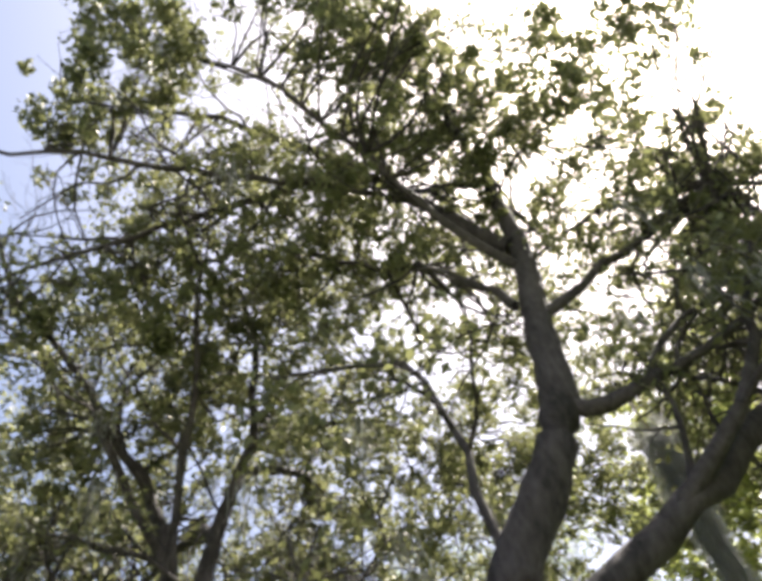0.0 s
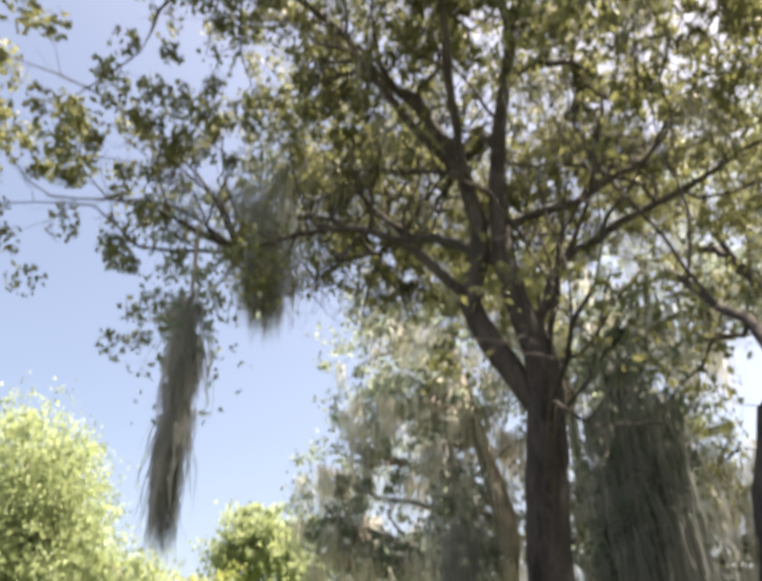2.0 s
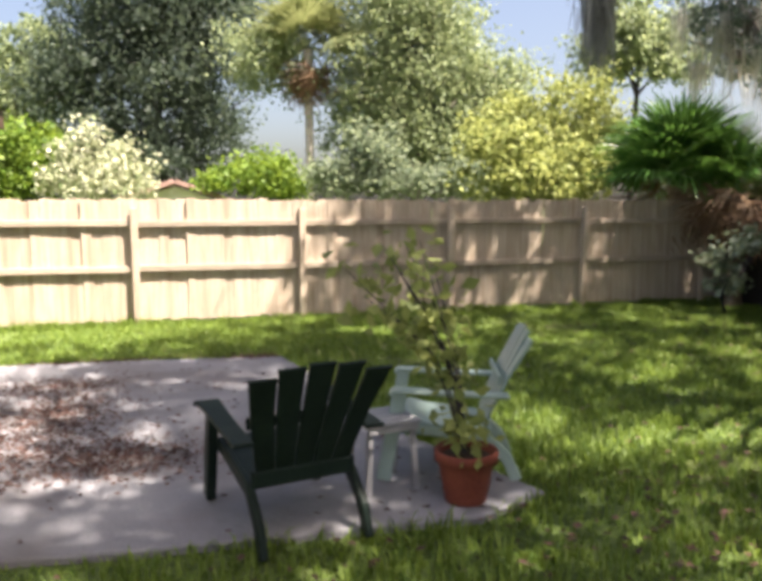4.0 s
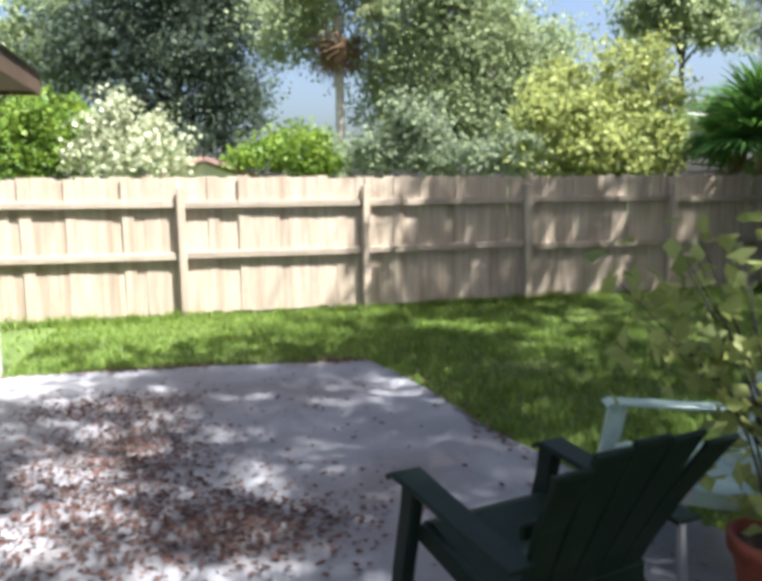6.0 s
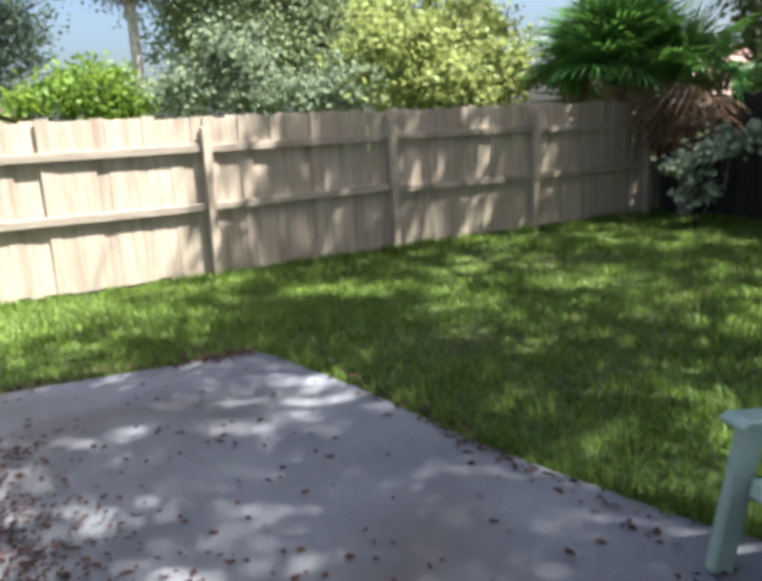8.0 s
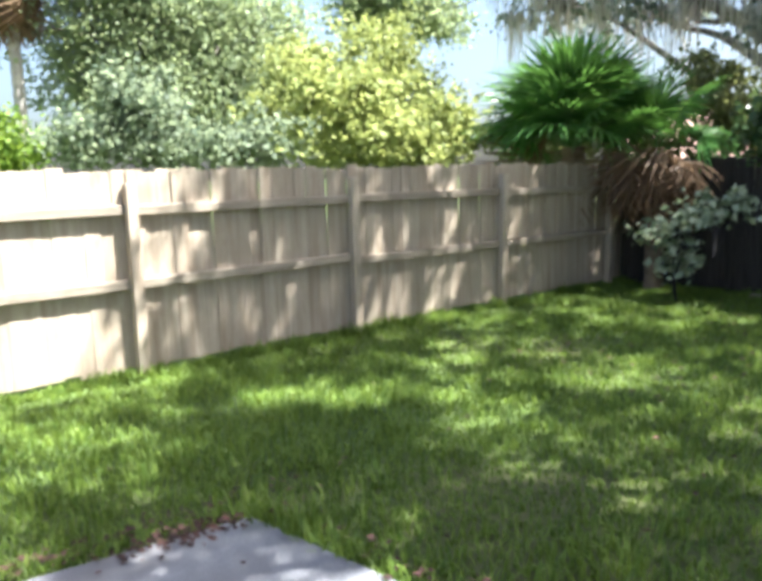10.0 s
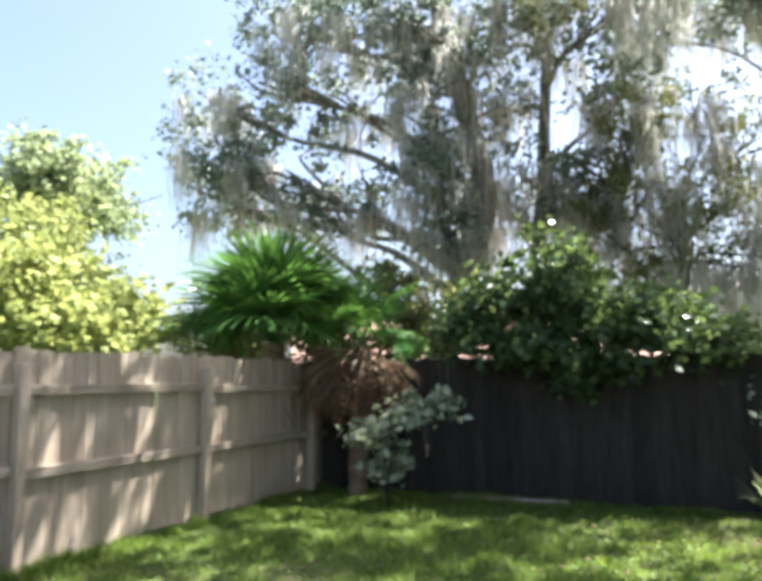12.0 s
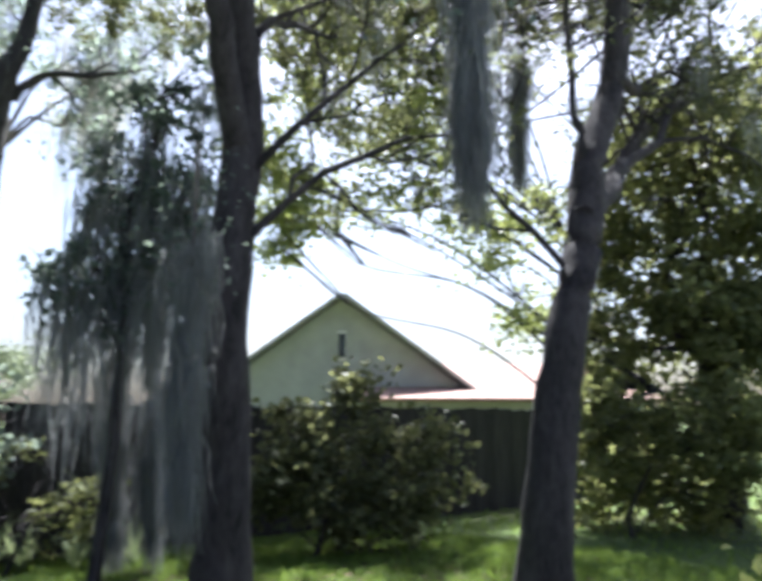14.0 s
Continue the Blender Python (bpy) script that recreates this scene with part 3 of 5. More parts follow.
OWN = np.hypot(TUFTS[:, 0] - 6.0, TUFTS[:, 1] + 10.5) < np.hypot(TUFTS[:, 0] - 9.2, TUFTS[:, 1] + 6.8)
grown_tree("oak_tree", "dark leaning live oak with mossy forked limbs in the lawn",
           [(8.62, -7.98, 0.15), (8.58, -7.97, 1.3), (8.56, -7.9, 2.5), (8.71, -8.1, 4.22), (8.63, -8.0, 5.08), (8.61, -7.97, 5.92), (8.69, -8.08, 7.1), (8.83, -8.28, 8.2), (9.0, -8.5, 9.4)],
           [0.21, 0.2, 0.19, 0.17, 0.12, 0.11, 0.09, 0.07, 0.04],
           [([(8.64, -8.0, 4.0), (8.38, -7.64, 5.16), (8.47, -7.76, 5.72), (8.44, -7.73, 6.5), (8.37, -7.62, 7.3), (8.18, -7.36, 8.1), (7.73, -6.72, 9.2), (7.19, -5.96, 10.4), (6.7, -5.4, 11.2)], [0.12, 0.03]),
            ([(8.38, -7.64, 5.16), (8.15, -7.31, 5.72), (7.8, -6.81, 6.23), (7.35, -6.16, 6.41), (6.9, -5.6, 6.3)], [0.06, 0.02]),
            ([(8.75, -8.1, 4.6), (8.8, -8.2, 5.03), (9.0, -8.52, 5.52), (9.67, -9.48, 6.05), (10.2, -10.2, 6.5)], [0.07, 0.02]),
            ([(8.58, -7.92, 2.9), (8.3, -8.3, 3.5), (7.9, -8.9, 3.9), (7.5, -9.4, 4.1)], [0.045, 0.015]),
            ([(8.65, -8.0, 3.6), (8.2, -8.6, 4.4), (7.8, -9.2, 5.0)], [0.045, 0.015]),
            ([(9.3, -5.9, 7.3), (9.0, -4.6, 8.3), (8.4, -3.6, 8.8), (8.0, -3.0, 9.1)], [0.05, 0.02]),
            ([(9.8, -4.8, 7.9), (10.2, -3.6, 8.6), (10.6, -2.6, 9.0)], [0.05, 0.02]),
            ([(10.8, -3.8, 8.5), (12.0, -3.0, 9.0), (13.4, -2.6, 9.5)], [0.05, 0.02]),
            ([(8.65, -8.0, 6.0), (9.1, -8.66, 6.2), (9.5, -9.2, 6.5), (10.0, -9.6, 7.2)], [0.05, 0.02]),
            ([(8.7, -8.1, 7.2), (9.3, -7.4, 8.0), (10.0, -6.4, 8.6), (10.8, -5.2, 9.0), (11.4, -4.2, 9.2)], [0.08, 0.02]),
            ([(8.6, -7.9, 5.6), (8.9, -7.0, 6.5), (9.3, -5.9, 7.3), (9.8, -4.8, 7.9), (10.8, -3.8, 8.5), (12.0, -3.2, 9.0)], [0.08, 0.02]),
            ([(8.4, -7.7, 6.8), (7.6, -7.4, 7.9), (6.8, -7.3, 8.7), (6.0, -7.0, 9.2), (5.0, -7.2, 9.6)], [0.06, 0.02]),
            ([(8.42, -7.7, 6.6), (7.6, -8.4, 7.8), (6.7, -9.0, 8.5), (5.8, -9.3, 9.0)], [0.05, 0.02]),
            ([(8.8, -8.3, 8.2), (10.0, -8.6, 9.0), (11.2, -8.0, 9.6), (12.4, -7.0, 10.0)], [0.06, 0.02]),
            ([(8.95, -8.45, 9.0), (10.5, -9.6, 10.0), (12.0, -10.2, 10.4)], [0.05, 0.02]),
            ([(10.8, -5.2, 9.0), (12.2, -5.4, 9.5), (13.6, -4.8, 9.8)], [0.05, 0.02]),
            ([(8.9, -8.4, 8.6), (8.2, -8.8, 9.8), (7.4, -8.8, 10.8), (6.6, -8.6, 11.4)], [0.06, 0.02]),
            ([(9.0, -8.5, 9.2), (9.8, -8.2, 10.2), (10.4, -7.6, 11.0)], [0.05, 0.02])],
           41, BARK, OAK_LEAF, 0.085, 42, 1.7, 0.3, moss=45, moss_length=(0.3, 0.9), roots=0.55, group="yard oaks", tufts=TUFTS[~OWN], gaps=0.8, leafed=over_shade)
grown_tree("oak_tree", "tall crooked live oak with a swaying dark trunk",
           [(7.17, -10.06, 0.15), (7.1, -10.15, 1.3), (7.08, -10.45, 2.5), (7.15, -10.85, 3.35), (7.28, -11.18, 4.23), (7.35, -11.6, 4.84), (7.39, -11.94, 5.54), (7.41, -12.1, 6.45), (7.43, -12.29, 7.38), (7.44, -12.39, 8.07), (7.45, -12.5, 9.5), (7.49, -12.8, 11.5)],
           [0.22, 0.2, 0.18, 0.175, 0.165, 0.155, 0.15, 0.13, 0.115, 0.1, 0.07, 0.03],
           [([(7.12, -10.8, 3.5), (7.5, -11.9, 4.2), (8.0, -13.4, 5.3), (7.9, -14.7, 6.2), (7.4, -16.0, 7.0)], [0.13, 0.06]),
            ([(7.6, -12.25, 4.45), (7.55, -12.95, 4.95), (7.57, -13.4, 5.5), (7.5, -14.0, 6.6)], [0.07, 0.03]),
            ([(7.41, -12.3, 7.9), (7.38, -12.0, 8.64), (7.3, -11.6, 9.7), (6.9, -11.0, 10.6), (6.2, -10.2, 11.3), (5.55, -9.4, 11.6), (5.1, -8.3, 11.9)], [0.1, 0.025]),
            ([(7.39, -11.94, 5.54), (7.42, -12.23, 5.33), (7.47, -12.59, 5.48), (7.53, -13.08, 5.57), (7.6, -13.9, 6.0)], [0.08, 0.025]),
            ([(7.1, -10.6, 2.9), (7.5, -10.2, 3.6), (7.9, -9.8, 4.2)], [0.04, 0.015]),
            ([(7.42, -12.2, 6.62), (7.48, -12.67, 6.91), (7.58, -13.5, 7.4), (7.67, -14.3, 7.7)], [0.06, 0.02]),
            ([(7.4, -12.02, 6.91), (7.37, -11.81, 7.52), (7.32, -11.34, 8.18), (7.24, -10.73, 8.63), (7.0, -10.1, 9.3)], [0.05, 0.02]),
            ([(7.3, -11.2, 4.3), (7.4, -11.15, 4.8), (7.4, -11.15, 5.5), (7.4, -11.1, 6.1), (7.24, -10.9, 6.6), (6.98, -10.53, 6.5), (6.68, -10.1, 6.35)], [0.045, 0.015]),
            ([(7.45, -12.5, 9.3), (6.8, -12.4, 10.8), (6.2, -12.2, 12.2), (5.4, -11.8, 13.2)], [0.06, 0.02]),
            ([(7.45, -12.5, 9.6), (7.9, -11.8, 11.2), (7.9, -10.8, 12.6), (7.5, -9.6, 13.6)], [0.06, 0.02]),
            ([(7.5, -12.7, 10.5), (7.7, -13.3, 11.6), (7.9, -14.2, 12.4)], [0.05, 0.02]),
            ([(7.3, -11.6, 9.7), (6.4, -10.6, 9.4), (5.6, -9.6, 9.2), (4.9, -8.6, 9.3), (4.4, -7.6, 9.6)], [0.05, 0.02]),
            ([(7.43, -12.3, 7.4), (6.7, -11.6, 8.4), (6.0, -11.2, 9.2), (5.2, -10.6, 10.0), (4.6, -9.8, 10.6)], [0.05, 0.02]),
            ([(7.48, -12.7, 10.8), (8.4, -12.0, 11.6), (9.2, -11.0, 12.2), (9.8, -9.8, 12.6)], [0.05, 0.02]),
            ([(6.9, -11.0, 10.6), (6.3, -9.4, 9.8), (5.8, -8.3, 9.0), (5.4, -7.4, 8.4)], [0.05, 0.02])],
           42, BARK, OAK_LEAF, 0.085, 42, 1.7, 0.3, moss=20, moss_length=(0.3, 0.8), roots=0.35, group="yard oaks", tufts=TUFTS[OWN], gaps=0.7, leafed=lambda p: over_shade(p) and p[0] - SUN.x / SUN.z * p[2] > 2.5 or math.sin(91 * p[0] + 57 * p[1]) > 0.65,
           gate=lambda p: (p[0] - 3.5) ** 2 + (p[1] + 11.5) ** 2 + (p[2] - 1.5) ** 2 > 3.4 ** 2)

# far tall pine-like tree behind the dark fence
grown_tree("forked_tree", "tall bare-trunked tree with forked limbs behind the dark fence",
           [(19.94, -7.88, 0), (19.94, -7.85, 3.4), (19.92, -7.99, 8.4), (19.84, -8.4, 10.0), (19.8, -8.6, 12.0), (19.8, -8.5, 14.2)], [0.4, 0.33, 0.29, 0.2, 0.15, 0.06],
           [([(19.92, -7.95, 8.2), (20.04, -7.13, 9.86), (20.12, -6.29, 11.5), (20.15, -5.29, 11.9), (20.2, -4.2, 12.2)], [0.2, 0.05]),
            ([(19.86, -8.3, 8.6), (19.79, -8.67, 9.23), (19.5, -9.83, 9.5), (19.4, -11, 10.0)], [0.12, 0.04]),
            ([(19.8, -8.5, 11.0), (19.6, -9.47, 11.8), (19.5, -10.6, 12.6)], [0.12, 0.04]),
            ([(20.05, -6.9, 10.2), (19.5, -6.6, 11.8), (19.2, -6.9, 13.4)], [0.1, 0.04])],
           43, BARK, HAZY_LEAF, 0.13, 80, 2.2, 0.6, moss=60, moss_length=(0.8, 2.2), spread=0.3)

clump_tree("oak_tree", "tall dark green oak beyond the wooden fence",
           (2.45, 18.87, 0), 0.35, [(2.74, 18.87, 6.96, 2.69, 2.69, 2.27), (1.01, 18.80, 8.49, 2.30, 2.30, 2.09), (4.47, 18.85, 9.09, 2.31, 2.31, 2.51), (2.55, 18.87, 11.84, 3.65, 3.65, 2.79), (-0.78, 18.62, 6.40, 1.85, 1.85, 1.85), (4.17, 18.86, 5.14, 1.64, 1.64, 1.64), (0.85, 18.79, 4.48, 1.64, 1.64, 1.23), (2.26, 18.86, 3.58, 2.24, 2.24, 1.22)],
           76000, 11, SHADED_LEAF, 0.14, clump_size=0.95, per=45)
clump_tree("tree", "pale green tree far beyond the fence",
           (-3.42, 22.23, 0), 0.25, [(-3.16, 22.28, 6.70, 1.86, 1.86, 2.56), (-2.01, 22.48, 7.97, 1.41, 1.41, 1.41), (-3.94, 22.13, 5.27, 1.62, 1.62, 1.39)],
           9000, 12, PALE_LEAF, 0.22, clump_size=1.0)
clump_tree("bush", "fresh green bush behind the wooden fence",
           (-0.22, 5.54, 0), 0.06, [(-0.25, 5.53, 2.81, 0.81, 0.81, 0.69), (0.29, 5.63, 2.62, 0.58, 0.58, 0.58), (-1.03, 5.35, 2.59, 0.92, 0.92, 0.69), (-0.54, 5.47, 2.20, 1.04, 1.04, 0.46)],
           7000, 13, FRESH_LEAF, 0.11, clump_size=0.5, category='bush', group='bushes behind the fence')
clump_tree("flowering_bush", "white-flowering bush behind the wooden fence",
           (1.42, 4.78, 0), 0.06, [(1.18, 4.75, 2.88, 0.49, 0.49, 0.49), (1.91, 4.83, 2.60, 0.49, 0.49, 0.43), (1.52, 4.79, 2.29, 0.87, 0.87, 0.43)],
           6000, 14, FLOWER, 0.09, clump_size=0.4, category='bush')
clump_tree("bush", "yellowish green bush behind the wooden fence",
           (4.62, 8.83, 0), 0.06, [(4.30, 8.85, 2.47, 0.81, 0.81, 0.41), (5.21, 8.77, 2.60, 0.81, 0.81, 0.48), (5.86, 8.70, 2.28, 0.54, 0.54, 0.34)],
           5000, 15, FRESH_LEAF, 0.12, clump_size=0.5, category='bush', group='bushes behind the fence')
clump_tree("tree", "tall greyish green tree beyond the wooden fence",
           (11.09, 13.11, 0), 0.28, [(9.45, 13.59, 6.84, 1.59, 1.59, 1.76), (11.37, 13.02, 7.15, 1.77, 1.77, 1.95), (12.64, 12.55, 5.66, 1.58, 1.58, 1.58), (10.10, 13.42, 4.70, 1.74, 1.74, 1.39), (11.71, 12.90, 4.02, 1.91, 1.91, 1.22), (10.57, 13.28, 9.40, 2.17, 2.17, 1.99), (13.42, 12.22, 4.17, 1.22, 1.22, 1.04), (6.18, 14.20, 6.95, 1.41, 1.41, 1.24), (13.85, 12.03, 5.95, 0.88, 0.88, 0.88)],
           58000, 16, PALE_LEAF, 0.125, clump_size=0.9, bark=GREY_BARK, per=45)
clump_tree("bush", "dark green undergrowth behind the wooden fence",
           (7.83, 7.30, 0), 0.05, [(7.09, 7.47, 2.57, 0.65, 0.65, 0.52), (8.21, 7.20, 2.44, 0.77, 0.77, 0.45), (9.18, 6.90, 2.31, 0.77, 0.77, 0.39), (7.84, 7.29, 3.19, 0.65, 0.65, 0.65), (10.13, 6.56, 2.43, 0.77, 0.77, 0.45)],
           7000, 17, HAZED_OAK_LEAF, 0.13, clump_size=0.5, category='bush', group='bushes behind the fence')
clump_tree("bush", "light green broad-leaved bush behind the wooden fence",
           (10.23, 3.23, 0), 0.06, [(9.70, 3.48, 2.94, 0.76, 0.76, 0.65), (10.45, 3.12, 2.72, 0.87, 0.87, 0.60), (11.17, 2.73, 2.40, 0.87, 0.87, 0.49), (10.37, 3.16, 2.21, 1.19, 1.19, 0.33)],
           9000, 18, YELLOW_LEAF, 0.12, clump_size=0.45, category='bush', group='bushes behind the fence')
clump_tree("yellow_bush", "large yellow-green bush behind the wooden fence",
           (13.99, 7.82, 0), 0.08, [(14.02, 7.80, 4.59, 1.33, 1.33, 0.96), (13.11, 8.50, 3.75, 1.32, 1.32, 0.96), (14.71, 7.19, 3.54, 1.08, 1.08, 0.96), (12.37, 9.01, 3.16, 1.07, 1.07, 0.72), (13.65, 8.10, 2.95, 1.91, 1.91, 0.60), (12.56, 8.88, 4.43, 0.72, 0.72, 0.60)],
           17000, 19, YELLOW_LEAF, 0.12, clump_size=0.6, category='bush')
clump_tree("tree", "light green tree far beyond the fence corner",
           (20.20, 13.69, 0), 0.2, [(20.25, 13.64, 8.04, 1.64, 1.64, 1.27), (19.20, 14.54, 7.66, 1.09, 1.09, 1.09), (21.26, 12.68, 7.35, 1.08, 1.08, 1.45), (19.74, 14.09, 8.90, 1.10, 1.10, 0.73)],
           9000, 20, PALE_LEAF, 0.18, clump_size=0.8)
clump_tree("tree", "tall greyish green tree beyond the wooden fence",
           (11.38, 14.61, 0), 0.25, [(11.42, 14.60, 7.13, 2.00, 2.00, 2.31), (12.42, 14.14, 5.46, 1.67, 1.67, 1.52), (10.99, 14.77, 8.95, 1.42, 1.42, 1.42), (10.10, 15.10, 5.01, 1.96, 1.96, 1.66), (13.21, 13.74, 4.26, 1.35, 1.35, 0.90), (11.40, 14.60, 3.77, 2.10, 2.10, 0.90)],
           32000, 21, PALE_LEAF, 0.125, clump_size=0.8, bark=GREY_BARK)
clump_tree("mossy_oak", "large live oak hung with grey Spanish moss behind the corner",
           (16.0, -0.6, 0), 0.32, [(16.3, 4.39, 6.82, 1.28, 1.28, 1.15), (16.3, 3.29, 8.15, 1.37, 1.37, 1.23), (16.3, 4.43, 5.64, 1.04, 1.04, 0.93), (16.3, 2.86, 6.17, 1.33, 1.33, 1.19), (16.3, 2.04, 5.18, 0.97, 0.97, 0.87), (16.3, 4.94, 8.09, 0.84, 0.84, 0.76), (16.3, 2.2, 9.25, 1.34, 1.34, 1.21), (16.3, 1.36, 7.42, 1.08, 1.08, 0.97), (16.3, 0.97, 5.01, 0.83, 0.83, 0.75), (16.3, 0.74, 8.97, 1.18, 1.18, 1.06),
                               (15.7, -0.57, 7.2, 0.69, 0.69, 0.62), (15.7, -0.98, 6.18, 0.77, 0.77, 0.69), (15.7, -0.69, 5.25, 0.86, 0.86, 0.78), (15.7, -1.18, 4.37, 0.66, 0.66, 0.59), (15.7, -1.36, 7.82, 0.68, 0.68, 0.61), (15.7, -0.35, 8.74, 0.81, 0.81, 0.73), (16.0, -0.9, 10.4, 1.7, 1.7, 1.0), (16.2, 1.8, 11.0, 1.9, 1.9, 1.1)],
           16000, 22, HAZY_LEAF, 0.125, clump_size=0.5, moss=210, moss_length=(0.4, 1.5), bark=GREY_BARK, per=40,
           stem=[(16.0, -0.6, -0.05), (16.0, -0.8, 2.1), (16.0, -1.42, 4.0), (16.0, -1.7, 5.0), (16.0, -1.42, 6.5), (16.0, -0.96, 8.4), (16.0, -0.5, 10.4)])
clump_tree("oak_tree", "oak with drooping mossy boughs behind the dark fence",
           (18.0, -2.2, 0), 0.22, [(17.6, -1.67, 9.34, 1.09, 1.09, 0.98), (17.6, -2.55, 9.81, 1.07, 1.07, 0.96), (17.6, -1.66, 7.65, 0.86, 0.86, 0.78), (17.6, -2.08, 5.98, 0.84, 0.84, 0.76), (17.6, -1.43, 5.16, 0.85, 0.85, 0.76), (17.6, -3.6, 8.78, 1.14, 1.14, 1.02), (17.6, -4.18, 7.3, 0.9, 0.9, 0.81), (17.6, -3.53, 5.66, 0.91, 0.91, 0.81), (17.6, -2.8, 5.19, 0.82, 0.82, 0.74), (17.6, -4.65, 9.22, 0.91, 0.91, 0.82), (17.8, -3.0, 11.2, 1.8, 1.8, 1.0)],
           8000, 23, HAZY_LEAF, 0.125, clump_size=0.55, moss=110, moss_length=(0.5, 1.8), bark=GREY_BARK, per=40,
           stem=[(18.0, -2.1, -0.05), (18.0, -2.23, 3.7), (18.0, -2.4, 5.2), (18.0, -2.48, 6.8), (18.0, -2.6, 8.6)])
clump_tree("bush", "grey-green undergrowth behind the fence corner",
           (14.3, 0.9, 0), 0.06, [(14.2, 2.9, 2.2, 0.9, 0.9, 0.6), (14.2, 1.5, 2.3, 0.95, 0.95, 0.6), (14.2, 0.0, 2.3, 0.95, 0.95, 0.6), (14.3, -1.1, 2.2, 0.8, 0.8, 0.55), (14.2, -0.7, 2.95, 0.8, 0.8, 0.5), (14.3, -2.0, 2.6, 0.8, 0.8, 0.6)],
           10000, 36, OLIVE_LEAF, 0.1, clump_size=0.4, category="bush", group="bushes behind the fence")
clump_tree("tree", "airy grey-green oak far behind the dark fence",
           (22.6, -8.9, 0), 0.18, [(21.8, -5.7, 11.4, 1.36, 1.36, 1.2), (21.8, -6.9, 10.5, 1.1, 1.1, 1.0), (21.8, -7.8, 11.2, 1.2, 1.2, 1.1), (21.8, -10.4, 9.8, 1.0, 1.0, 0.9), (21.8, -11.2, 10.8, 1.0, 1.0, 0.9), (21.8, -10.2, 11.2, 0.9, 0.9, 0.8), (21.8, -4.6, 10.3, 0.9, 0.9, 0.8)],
           7000, 35, HAZY_LEAF, 0.14, clump_size=0.6, moss=70, bark=GREY_BARK, per=30)
clump_tree("weeping_tree", "yellow-green tree with hanging boughs behind the dark fence",
           (17.15, -5.05, 0), 0.14, [(17.15, -5.26, 6.59, 1.11, 1.11, 0.61), (17.13, -4.47, 5.15, 0.88, 0.88, 0.88), (17.14, -5.64, 4.95, 0.98, 0.98, 1.08), (17.08, -3.72, 4.34, 0.68, 0.68, 0.78), (17.11, -6.24, 5.76, 0.60, 0.60, 0.89), (17.15, -4.96, 3.58, 1.06, 1.06, 0.58), (17.12, -4.27, 6.37, 0.60, 0.60, 0.60), (17.05, -3.51, 5.53, 0.59, 0.59, 1.09), (17.08, -6.60, 4.34, 0.48, 0.48, 0.87), (17.13, -6.01, 3.57, 0.58, 0.58, 0.58)],
           10000, 24, OLIVE_LEAF, 0.11, clump_size=0.45, moss=90, droop=1.2, slim=0.25)
clump_tree("vine", "glossy green vine hanging over the dark fence",
           (13.15, -3.33, 0), 0.04, [(12.41, -2.80, 2.50, 0.59, 0.59, 0.46), (12.58, -3.56, 2.82, 0.59, 0.59, 0.59), (12.66, -4.07, 2.22, 0.72, 0.72, 0.46), (12.73, -4.83, 2.27, 0.59, 0.59, 0.39), (12.53, -3.30, 1.91, 0.78, 0.78, 0.26), (12.64, -3.93, 1.65, 0.39, 0.39, 0.26), (12.74, -5.33, 2.01, 0.39, 0.39, 0.26), (12.31, -2.42, 2.18, 0.39, 0.39, 0.33)],
           14000, 25, VINE_LEAF, 0.11, clump_size=0.35, category='vine')
clump_tree("bush", "sunlit pale bush behind the dark fence",
           (17.61, -6.35, 0), 0.04, [(17.63, -6.03, 2.36, 0.79, 0.79, 0.39), (17.54, -7.00, 2.44, 0.59, 0.59, 0.39), (17.36, -8.05, 2.42, 0.79, 0.79, 0.49)],
           5000, 26, SILVER_LEAF, 0.09, clump_size=0.4, category='bush')
clump_tree("vine", "loose vine with pale leaves climbing the dark fence",
           (12.31, -6.81, 0), 0.03, [(11.93, -6.65, 2.06, 0.36, 0.36, 0.36), (11.86, -7.04, 1.64, 0.42, 0.42, 0.36), (11.98, -6.28, 1.42, 0.42, 0.42, 0.30), (11.82, -7.19, 1.24, 0.30, 0.30, 0.30), (11.93, -6.62, 1.07, 0.36, 0.36, 0.30)],
           480, 27, HAZY_LEAF, 0.09, clump_size=0.35, category='vine')
clump_tree("silvery_shrub", "pale-leaved shrub in front of the fence corner",
           (11.44, -1.63, 0), 0.02, [(11.38, -1.49, 0.92, 0.31, 0.31, 0.28), (11.54, -1.86, 1.15, 0.28, 0.28, 0.25), (11.44, -1.63, 0.62, 0.28, 0.28, 0.19), (11.64, -2.14, 1.27, 0.25, 0.25, 0.19)],
           620, 28, SILVER_LEAF, 0.13, clump_size=0.26, per=10, category='shrub', slim=0.3)
